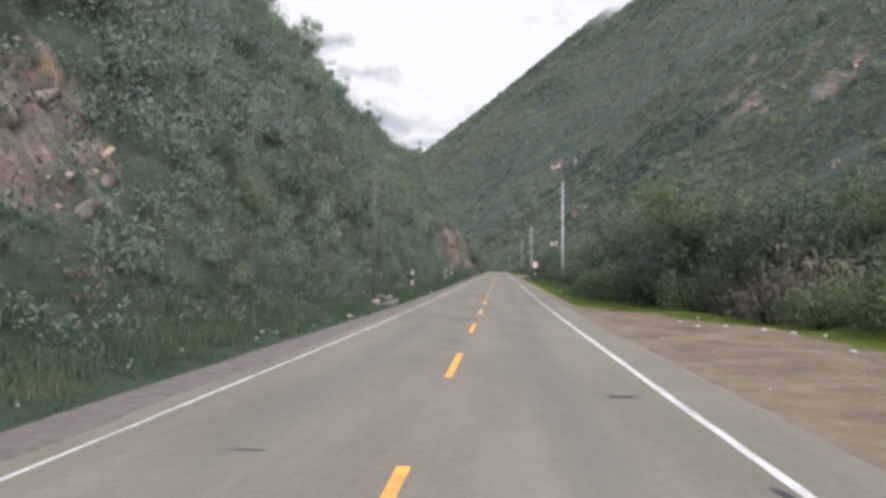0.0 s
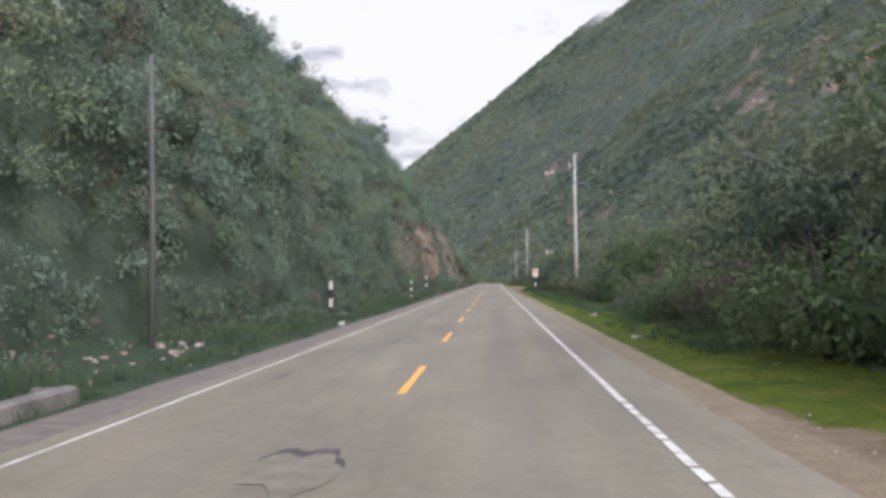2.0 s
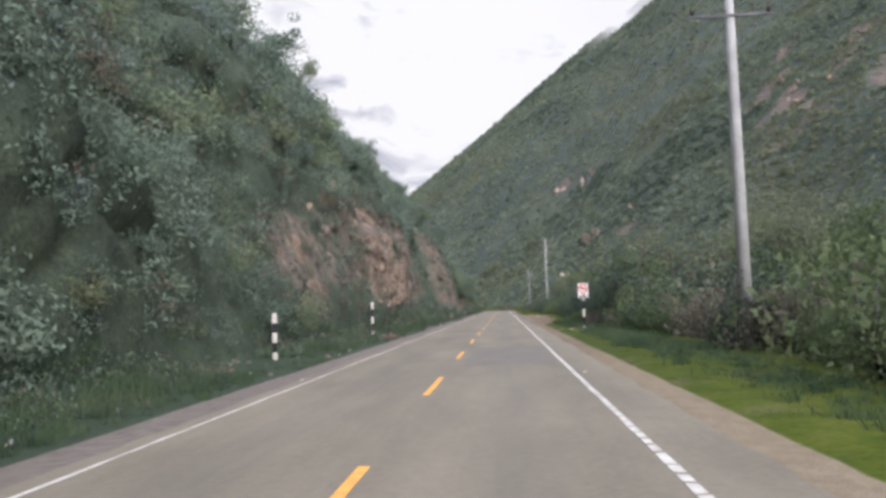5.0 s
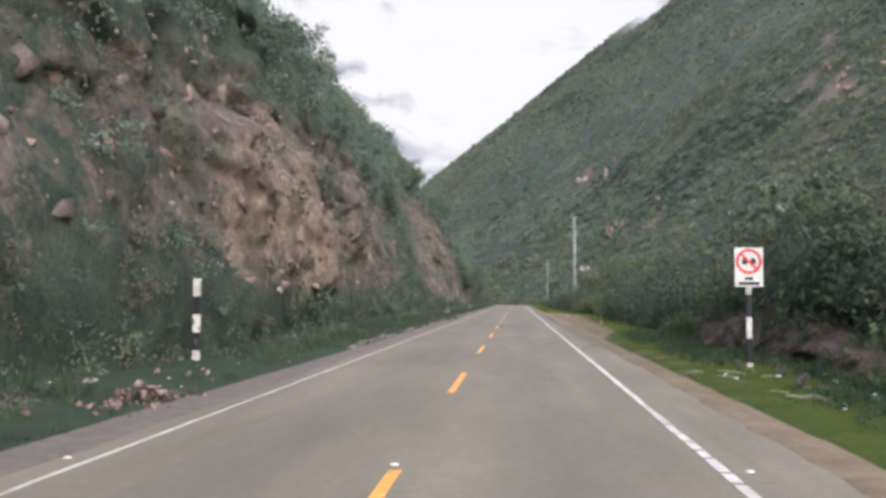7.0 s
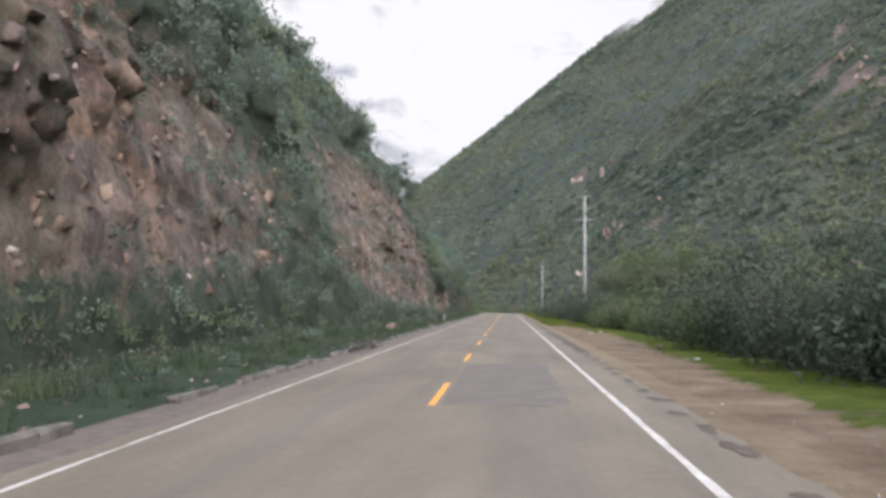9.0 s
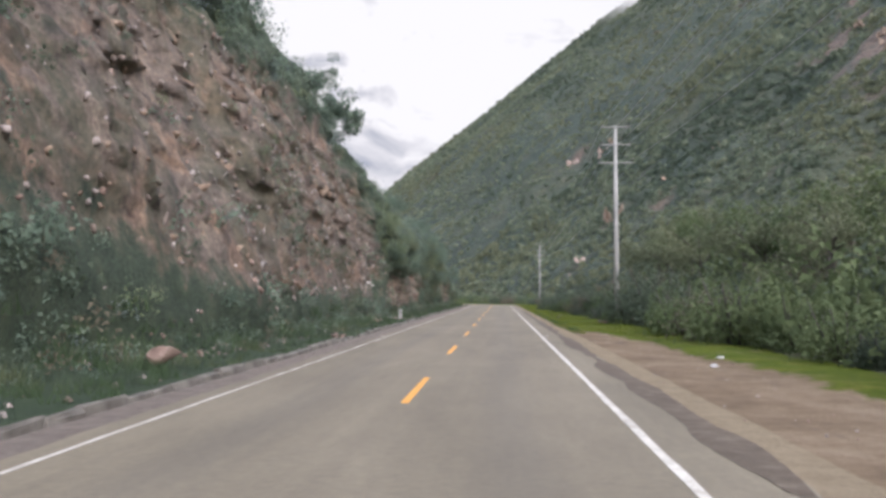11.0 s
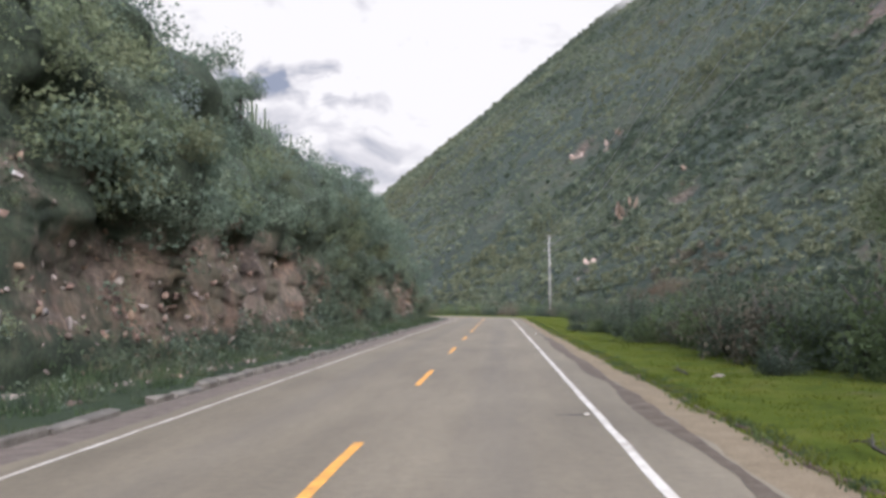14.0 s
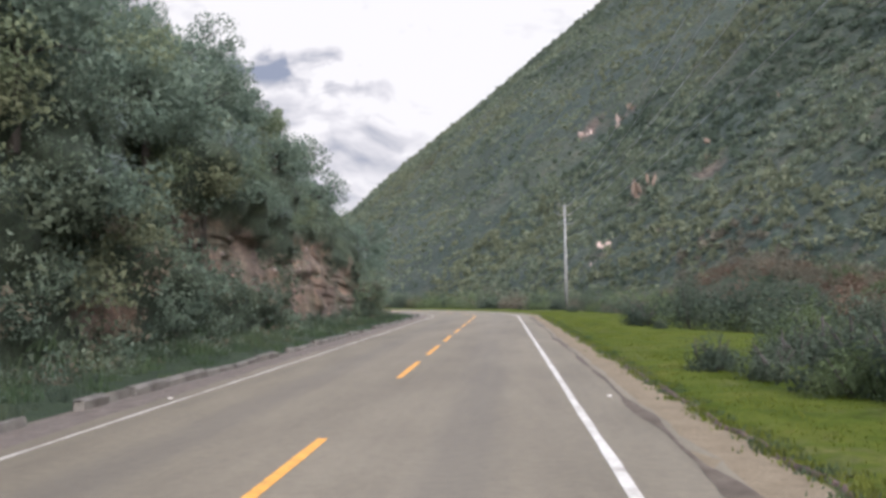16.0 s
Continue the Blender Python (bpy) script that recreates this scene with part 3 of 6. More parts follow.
def slope_point(s, v, rough=True):
    """The slope's surface: v runs 0 at the road's edge, 1 at the foot, 2 at the brow, 3 far up. Returns place, bare rock, verge."""
    s, v = np.broadcast_arrays(np.asarray(s, float), np.asarray(v, float))
    cd, ch = crest(s)
    q = np.stack([s * 0.05, np.zeros_like(s), np.full_like(s, 3.0)], -1).reshape(-1, 3)
    wav = fbm(q, 3).reshape(s.shape)
    foot = 8.0 + 0.4 * wav
    footh = 0.12 + 0.1 * wav
    a, b, c = np.clip(v, 0, 1), np.clip(v - 1, 0, 1), np.clip(v - 2, 0, 1)
    steep = np.interp(s, [125, 148, 212, 226, 285, 300, 355, 366], [1.15, 1.9, 1.9, 1.4, 1.4, 1.8, 1.8, 1.15])
    d = 3.5 + (foot - 3.5) * a + (cd - foot) * b ** steep
    h = 0.004 + footh * a ** 2.6 + (ch - footh) * b ** 0.95 - 0.02 * (a < 0.02)
    up = np.interp(s, [0, 240, 275, 300, 480], [0.95, 0.95, 0.6, 0.45, 0.3])
    far = np.where(s > BEND_AT, 30, 90) * c
    d = d + far
    h = h + far * up
    rock = bare_rock(s, h) * np.clip((v - 0.95) * 6, 0, 1) * np.clip((2.25 - v) * 4, 0, 1)
    verge = np.clip((1.12 - v) * 4, 0, 1) + np.clip((0.24 - v) * 22, 0, 1)
    if rough:
        p = np.stack([s, d, h], -1).reshape(-1, 3)
        big = fbm(p * 0.11, 4).reshape(s.shape)
        ledge = fbm(p * np.array([0.35, 0.35, 0.55]), 4, 0.55).reshape(s.shape)
        # wooded spurs and hollows that run down the slope
        spur_ = fbm(p * np.array([0.055, 0.0, 0.02]) + 71, 2, 0.45).reshape(s.shape) * np.clip((150 - s) / 25, 0, 1) * np.clip((h - 0.8) / 4, 0, 1)
        warp = p + 0.5 * np.stack([fbm(p * 0.7, 2), fbm(p * 0.7 + 33, 2), fbm(p * 0.7 + 77, 2)], -1)
        block = cells(warp * np.array([0.42, 0.42, 0.6])).reshape(s.shape)
        small = cells(warp * np.array([1.25, 1.25, 1.6])).reshape(s.shape)
        gully = fbm(p * np.array([0.55, 0.1, 0.07]) + 21, 4, 0.6).reshape(s.shape)
        # smooth pocket of the slope in which the big boulder lies
        calm = 1 - np.clip(1.5 - np.hypot((s - 273.0) / 3.5, (h - 2.6) / 2.2), 0, 1)
        amp = np.clip((v - 0.9) * 2, 0, 1) * calm
        d = d + 0.9 * (1 - calm) * np.clip((v - 0.95) * 6, 0, 1)
        crumbly = np.clip((s - 212) / 12, 0, 1) * np.clip((282 - s) / 10, 0, 1) * rock
        ledge, block, gully = ledge * (1 - 0.55 * crumbly), block * (1 - 0.75 * crumbly), gully * (1 - 0.55 * crumbly)
        d = d + amp * (big * 1.3 + spur_ * 2.4 + ledge * (0.4 + 0.25 * rock) + rock * (block * 0.5 + small * 0.3 + gully * 0.75))
        h = h + amp * (big * 0.5 + ledge * 0.3 + rock * small * 0.12) + np.clip((v - 0.15) * 3, 0, 1) * 0.06 * ledge
        # a buttress standing proud of the face, with a dark cleft beside it
        edge = s + 0.8 * fbm(p * np.array([0.1, 0.1, 0.5]) + 13, 3).reshape(s.shape)
        low_part = np.clip((8.2 - h + 1.2 * big) / 0.7, 0, 1) * np.clip((v - 0.98) * 9, 0, 1)
        d = d - low_part * 1.3 * np.clip((edge - 157.0) / 1.6, 0, 1) * np.clip((169.6 - edge) / 0.7, 0, 1)
        d = d + low_part * 1.2 * np.clip(1.4 - np.abs(edge - 171.6) / 1.5, 0, 1)
        # the scrub's packed rounded crowns
        cover = (1 - np.clip(rock * 1.7, 0, 1)) * np.clip((v - 1.02) * 4, 0, 1) * calm
        crown1, crown2 = domes(p * 0.26 + 0.4 * np.stack([fbm(p * 0.4, 2)] * 3, -1)).reshape(s.shape), domes(p * 0.75 + 5).reshape(s.shape)
        d = d - cover * (1.9 * crown1 + 0.6 * crown2 - 0.45)
        h = h + cover * (0.7 * crown1 + 0.3 * crown2 - 0.2)
    d = np.minimum(d, np.where(s > BEND_AT, 48.0, 400.0))
    return on_road(s, -d, h), rock, verge


s_hill = np.concatenate([np.arange(-70, 12, 1.5), np.arange(12, 365, 0.42), np.arange(365, 470, 1.2)])
v_hill = np.concatenate([np.linspace(0, 1, 18)[:-1], np.linspace(1, 1.65, 70)[:-1], np.linspace(1.65, 2, 26)[:-1], np.linspace(2, 3, 14)])
sv, vv = np.meshgrid(s_hill, v_hill, indexing="ij")
hp, hrock, hverge = slope_point(sv, vv)
hill = new("hillside", quick_mesh("hillside", hp.reshape(-1, 3), grid_faces(len(s_hill), len(v_hill))[:, ::-1], [HILL], False, np.stack([hrock, hverge], -1).reshape(-1, 2)))
tagged(hill, "steep cut slope of broken reddish-brown rock and soil", "hillside", kind="structure")


def bare_edge(s):
    """How far from the centre line the bare dirt of the lay-bys reaches."""
    return np.interp(s, [-80, 28, 35, 40, 45, 52, 166, 176, 200, 225, 238, 246, 254], [10.3, 10, 8.9, 7.1, 5.6, 4.6, 4.6, 6.2, 7.4, 7.9, 7.2, 6.2, 4.6])


def bush_edge(s):
    """Where the bushes begin, in metres from the centre line."""
    return np.interp(s, [14, 26, 36, 44, 50, 62, 78, 86, 93, 101, 110, 120, 150, 165, 178, 187, 210, 222, 235, 245, 255, 261, 269, 278, 284, 291, 301, 312, 318, 326, 336, 365, 385, 425],
                     [12.5, 11.2, 9.4, 7.6, 7.0, 6.9, 7.1, 7.9, 9.4, 9.2, 7.7, 7.7, 7.7, 7.7, 8.0, 7.8, 8.8, 8.8, 8.5, 7.9, 7.6, 7.9, 9.2, 9.2, 8.3, 7.2, 6.5, 6.7, 7.2, 9, 16, 17, 11, 9])


# roadside flat on the valley side
s_g = np.concatenate([np.arange(-80, 365, 0.6), np.arange(365, 480, 1.5)])
d_g = np.concatenate([np.arange(4.15, 9, 0.22), np.arange(9, 20, 0.8), np.arange(20, 75, 4)])
sg, dg = np.meshgrid(s_g, d_g, indexing="ij")


def flat_z(s, d):
    q = np.stack([s, d, np.zeros_like(s)], -1).reshape(-1, 3)
    z = 0.02 * fbm(q * 1.3, 3).reshape(s.shape) + 0.09 * fbm(q * 0.25 + 5, 3).reshape(s.shape) * np.clip((d - 5.2) / 2, 0, 1)
    z = z + np.clip((d - 5.1) / 0.25, 0, 1) * 0.05 * (bare_edge(s) < d) - np.clip((d - 9) * 0.05, 0, 1.6) - 0.012
    bank = np.clip(1.2 - np.abs(s - 385) / 45, 0, 1) * np.clip((d - 19) / 5, 0, 1) * 4.5 * np.clip((on_road(s, d)[..., 0] - 17) / 7, 0, 1)
    rise = np.interp(s, [-80, 30, 170, 200, 292, 316], [4.0, 4.5, 5.0, 5.6, 4.4, 0.0])
    return z + bank + rise * np.clip((d - 11.5) / 17, 0, 1.4) * np.clip((72 - d) / 30, 0, 1)


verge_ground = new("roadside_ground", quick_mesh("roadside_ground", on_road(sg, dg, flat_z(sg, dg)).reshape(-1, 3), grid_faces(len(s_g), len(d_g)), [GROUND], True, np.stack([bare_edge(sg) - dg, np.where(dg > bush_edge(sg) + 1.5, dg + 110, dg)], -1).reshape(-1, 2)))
tagged(verge_ground, "flat grassy roadside with bare dirt lay-bys", "ground", kind="structure")


def mountain_z(x, y):
    yy = np.minimum(y, 1870)
    z = 44.5 + 0.80 * (x - 81.5) + 0.305 * (yy - 603) - 0.5 * np.maximum(0, y - 1870)
    q = np.stack([x, y, np.zeros_like(x)], -1).reshape(-1, 3)
    rel = fbm(q * 0.006, 4).reshape(x.shape) * 15 + fbm(q * 0.03 + 7, 3).reshape(x.shape) * 4
    rel = rel - 6 * np.abs(fbm(np.stack([(x * 0.35 - y * 0.94) * 0.011, (x * 0.94 + y * 0.35) * 0.003, x * 0], -1).reshape(-1, 3) + 3, 4)).reshape(x.shape) * np.clip((1700 - y) / 600, 0, 1)
    z = z + rel * np.clip(z / 60, 0, 1) * np.clip((2100 - y) / 800, 0.25, 1)
    return np.maximum(z, -2.2 + 0.5 * fbm(q * 0.02, 2).reshape(x.shape) - np.clip((-8 - x) / 4, 0, 1) * 3)


def mountain_bare(x, y):
    out = np.zeros_like(x)
    for cx, cy, r in ((166, 597, 25), (158, 556, 20), (168, 645, 24), (184, 688, 17), (188, 592, 17), (206, 604, 14), (193, 531, 17), (216, 546, 20), (158, 429, 9), (78, 624, 7), (74, 614, 6), (52, 820, 12), (70, 797, 9), (56, 648, 8), (84, 652, 8), (106, 643, 6), (39, 621, 7)):
        out = np.maximum(out, np.clip(1.4 - np.hypot(x - cx, y - cy) / r, 0, 1))
    q = np.stack([x * 0.09, y * 0.06, np.zeros_like(x)], -1).reshape(-1, 3)
    return out * np.clip(0.74 + 0.75 * fbm(q + 60, 3).reshape(x.shape), 0.1, 1)


def canopy(x, y):
    """Height of the rounded scrub canopy that covers the mountain side."""
    q = np.stack([x, y, np.zeros_like(x)], -1).reshape(-1, 3)
    wob = 0.5 * np.stack([fbm(q * 0.05, 2), fbm(q * 0.05 + 31, 2), q[:, 2]], -1)
    c = 2.6 * domes(q * 0.11 + wob) + 1.1 * domes(q * 0.25 + 9)
    return c.reshape(x.shape) * np.clip(1 - 0.7 * mountain_bare(x, y), 0.3, 1)


xs = np.concatenate([np.arange(-2600, -600, 100), np.arange(-600, -200, 8), np.arange(-200, 420, 3.4), np.arange(420, 700, 8), np.arange(700, 2700, 80)])
ys = np.concatenate([np.arange(-500, 100, 25), np.arange(100, 900, 3.4), np.arange(900, 1000, 8), np.arange(1000, 2100, 14), np.arange(2100, 4000, 150)])
gx, gy = np.meshgrid(xs, ys, indexing="ij")
mz = mountain_z(gx, gy)
mz = mz + canopy(gx, gy) * np.clip((mz - 2) / 8, 0, 1)
ground = new("ground", quick_mesh("ground", np.stack([gx, gy, mz], -1).reshape(-1, 3), grid_faces(len(xs), len(ys))[:, ::-1], [MOUNTAIN], True, np.stack([mountain_bare(gx, gy), gx * 0], -1).reshape(-1, 2)))
tagged(ground, "valley floor and scrub-covered mountain side", "mountain", kind="structure")


# ---- lane lines and repairs ----
for name, d0, d1 in (("edge_line", -3.275, -3.208), ("edge_line", 3.208, 3.322)):
    ob = new(name, strip(name, d0, d1, 0.006, LINE_PAINT, np.concatenate([np.arange(-80, 365, 0.5), np.arange(365, 480, 1.0)]), 2, 0.012))
    tagged(ob, "worn white painted road edge line", "road line", kind="structure")
# ribs missing from the thick edge line where it is worn
rib = random.Random(9)
gap_v, s = [], 40.0
while s < 144:
    ln, skew = rib.uniform(0.05, 0.13), rib.uniform(-0.06, 0.06)
    gap_v += [on_road(s + k, d, 0.0085) for k, d in ((0, 3.19), (skew, 3.34), (ln + skew, 3.34), (ln, 3.19))]
    s += rib.uniform(0.45, 0.8)
gap_v = np.array(gap_v)
tagged(new("line_wear", quick_mesh("line_wear", gap_v, np.arange(len(gap_v)).reshape(-1, 4), [ASPHALT])), "bare worn gaps across the white edge line", "road line", kind="structure")
dash_ends = [-16.0, -4.0, 8.0, 19.45, 30.95, 42.6, 54.2, 66.1, 78.1, 90.0, 102.0, 114.25, 126.3, 138.3, 150.2, 162.2, 174.1, 186.4, 198.6, 210.6, 222.65, 234.8, 247.1, 259.4, 271.7, 284.1, 296.65, 309.0]
dash_ends += [321.2 + 7.1 * k for k in range(12)]
for e in dash_ends:
    dash = new("centre_dash", strip("centre_dash", -0.065, 0.065, 0.006, YELLOW_PAINT, np.linspace(e - 4.5, e, 10), 2, 0.006))
    dash.parent = asphalt


def blob_patch(name, s, d, w, ln, material, z, seed, rough=0.25, n=26):
    """An irregular flat patch lying on the road."""
    rr = random.Random(seed)
    ph = [rr.uniform(0, 6.28) for _ in range(4)]
    bm = bmesh.new()
    ring = []
    for k in range(n):
        a = 2 * math.pi * k / n
        r = 1 + rough * (0.5 * math.sin(2 * a + ph[0]) + 0.3 * math.sin(3 * a + ph[1]) + 0.25 * math.sin(5 * a + ph[2]) + 0.15 * math.sin(9 * a + ph[3]))
        p = on_road(s + math.sin(a) * r * ln / 2, d + math.cos(a) * r * w / 2, z)
        ring.append(bm.verts.new(p))
    bm.faces.new(ring)
    return part(name, bm, material, asphalt)


POTHOLES = [(23.3, -0.4, 0.5, 0.9), (20.6, -0.35, 0.45, 0.5), (25.8, -0.32, 0.3, 0.45), (22.1, -0.2, 0.4, 0.6), (31.2, -0.45, 0.4, 0.8), (27.2, -0.62, 0.72, 0.85), (32.9, -0.55, 0.5, 1.5), (28.6, -0.35, 0.25, 0.4),
            (44.2, -0.4, 0.75, 2.0), (34.2, -0.65, 0.85, 1.6), (160.6, 0.62, 0.5, 0.9), (128.2, 1.6, 0.55, 0.7), (128.6, 2.8, 0.45, 1.0)]
for k, (s, d, w, ln) in enumerate(POTHOLES):
    blob_patch("pothole_edge", s + 0.05 * ln, d, w, ln, DARK_HOLE, 0.005, 90 + k, 0.4)
    blob_patch("pothole", s - 0.1 * ln, d, w * 1.03, ln * 1.0, HOLE_FLOOR, 0.009, 90 + k, 0.4)
blob_patch("pothole_edge", 12.9, 2.6, 0.55, 0.22, DARK_HOLE, 0.005, 140, 0.5)
for k, (s, d, w, ln) in enumerate([(274.5, 2.85, 0.62, 0.09), (149.0, 1.9, 0.5, 0.08), (62.0, -1.4, 0.07, 1.6), (75.5, -1.9, 0.06, 1.3), (79.6, -1.2, 0.06, 1.5), (8.6, -1.6, 0.4, 0.08), (7.2, 3.1, 0.1, 0.6), (52.5, -2.5, 0.06, 1.4), (305.2, 4.0, 0.3, 0.08)]):
    blob_patch("crack", s, d, w, ln, DARK_HOLE, 0.0045, 150 + k, 0.6)
for k, (s0, s1, d0, d1) in enumerate([(182, 193, 0.15, 2.4), (118, 129, 0.3, 3.1)]):
    bm = bmesh.new()
    rr = random.Random(k)
    n = 14
    left = [bm.verts.new(on_road(s0 + (s1 - s0) * i / n, d0 + rr.uniform(-0.04, 0.04), 0.005)) for i in range(n + 1)]
    right = [bm.verts.new(on_road(s0 + (s1 - s0) * i / n, d1 + rr.uniform(-0.04, 0.04), 0.005)) for i in range(n + 1)]
    for i in range(n):
        bm.faces.new((left[i], right[i], right[i + 1], left[i + 1]))
    part("asphalt_patch", bm, PATCH, asphalt, "darker rectangular asphalt repair")
# worn damp spots along the broken edge of the paving
spot = random.Random(61)
s = 164.0
while s < 216:
    blob_patch("worn_spot", s, 4.1 + spot.uniform(-0.07, 0.07), spot.uniform(0.22, 0.4), spot.uniform(0.6, 1.3), FRAYED_DIRT, 0.0075, int(s * 10), 0.45)
    s += spot.uniform(1.6, 3.0)
# brown dirt washed along the edge of the paving
dirt_s = np.arange(200, 364, 0.22)
wide = 0.19 + 0.1 * fbm(np.stack([dirt_s * 0.35, dirt_s * 0, dirt_s * 0], -1), 4)
mid_d = 4.13 + 0.05 * fbm(np.stack([dirt_s * 0.5, dirt_s * 0 + 9, dirt_s * 0], -1), 3)
dirt_p = np.stack([on_road(dirt_s, mid_d + k * np.clip(wide - 0.12 * (dirt_s > 300), 0.03, 1), 0.0065 - 0.002 * abs(k)) for k in (-1, 0, 1)], 1)
tagged(new("edge_dirt", quick_mesh("edge_dirt", dirt_p.reshape(-1, 3), grid_faces(len(dirt_s), 3), [FRAYED_DIRT], True)), "damp brown dirt along the broken paving edge", "dirt", kind="structure")


def road_stud(s, d):
    bm = bmesh.new()
    vs = box(bm, 0, 0, 0.008, 0.09, 0.075, 0.02, 0.005)
    for v in bm.verts:
        if v.co.z > 0.01:
            v.co.x *= 0.75
            v.co.y *= 0.7
    ob = part("road_stud", bm, WHITE_PAINT, None)
    ob.matrix_basis = pose(*on_road(s, d))
    tagged(ob, "small white reflective road stud on the asphalt", "road stud", "road studs")


for s, ds in ((89.5, (3.52,)), (114.6, (-3.55, 3.52)), (138.6, (-3.55, -0.05, 3.52)), (162.5, (3.52,)), (242.3, (-3.55, -0.05, 3.52)), (274.6, (3.1,)), (313.3, (-3.5, 3.9))):
    for d in ds:
        road_stud(s, d)


# ---- foliage ----
def leaf_quads(pos, size, rng, out=None, droop=0.0, tri=False):
    """Leaves at places, random in turn; out: outward directions they lean to."""
    n = len(pos)
    nrm = rng.normal(size=(n, 3))
    if out is not None:
        nrm = nrm * 0.36 + out
    nrm /= np.linalg.norm(nrm, axis=1, keepdims=True) + 1e-9
    t = rng.normal(size=(n, 3))
    t[:, 2] -= droop
    t -= nrm * (t * nrm).sum(1, keepdims=True)
    t /= np.linalg.norm(t, axis=1, keepdims=True) + 1e-9
    b = np.cross(nrm, t)
    sz = (size * rng.uniform(0.6, 1.4, n))[:, None]
    if tri:
        v = np.stack([pos - t * sz * 0.8 - b * sz * 0.5, pos - t * sz * 0.6 + b * sz * 0.6, pos + t * sz], 1)
    else:
        v = np.stack([pos - t * sz, pos + b * sz * 0.55 - t * sz * 0.1, pos + t * sz, pos - b * sz * 0.55 + t * sz * 0.1], 1)
    return v.reshape(-1, 3)


def crown_points(rng, clumps, n, shape=(1, 1, 1), lobe=0.42, hollow=0.55, low=0.1):
    """Points over the outsides of many overlapping lobes within an ellipsoid, with outward directions."""
    c = rng.normal(size=(clumps, 3))
    c /= np.linalg.norm(c, axis=1, keepdims=True)
    c *= rng.uniform(0.25, 0.85, (clumps, 1))
    c[:, 2] = np.abs(c[:, 2]) * 0.95 + low
    r = lobe * rng.uniform(0.5, 1.15, clumps)
    k = rng.integers(0, clumps, n)
    u = rng.normal(size=(n, 3))
    u /= np.linalg.norm(u, axis=1, keepdims=True)
    p = c[k] + u * (r[k] * rng.uniform(hollow, 1.1, n) ** 0.6)[:, None]
    p = p * np.asarray(shape)
    keep = p[:, 2] > 0.02
    return p[keep], u[keep]


def bush_mesh(name, seed, height, width, n, leaf, mat, clumps=26):
    rng = np.random.default_rng(seed)
    p, u = crown_points(rng, clumps, n, (width / 2, width / 2, height / 1.25), 0.38)
    v = leaf_quads(p, np.full(len(p), leaf), rng, u * 0.8, 0.3, True)
    # loose sprigs past the outline
    k = rng.integers(0, len(p), 60)
    sp = np.concatenate([p[k] + u[k] * (leaf * (1.5 + 2.2 * j)) + np.array([0, 0, leaf * j]) for j in range(4)])
    v = np.concatenate([v, leaf_quads(sp, np.full(len(sp), leaf * 0.8), rng, None, 0.0, True)])
    return quick_mesh(name, v, np.arange(len(v)).reshape(-1, 3), [mat])


def bush_wood(seed, height, width):
    rng = random.Random(seed)
    bm = bmesh.new()
    for k in range(7):
        a = rng.uniform(0, 6.28)
        r = rng.uniform(0.15, 0.38) * width
        top = Vector((math.cos(a) * r, math.sin(a) * r, height * rng.uniform(0.55, 0.85)))
        base = Vector((math.cos(a) * 0.12, math.sin(a) * 0.12, -0.3))
        midp = base.lerp(top, 0.5) + Vector((rng.uniform(-0.2, 0.2), rng.uniform(-0.2, 0.2), 0.15))
        tube(bm, [base, midp, top], [0.05, 0.035, 0.012], 5)
    return bm


def bush_kind(seed, height, width, n, leaf, mat, label, group):
    root = thing("bush", label, "bush", group)
    part("woody_base", bush_wood(seed, height, width), BARK, root)
    leaves = new("foliage", bush_mesh("foliage", seed, height, width, n, leaf, mat))
    leaves.parent = root
    return root


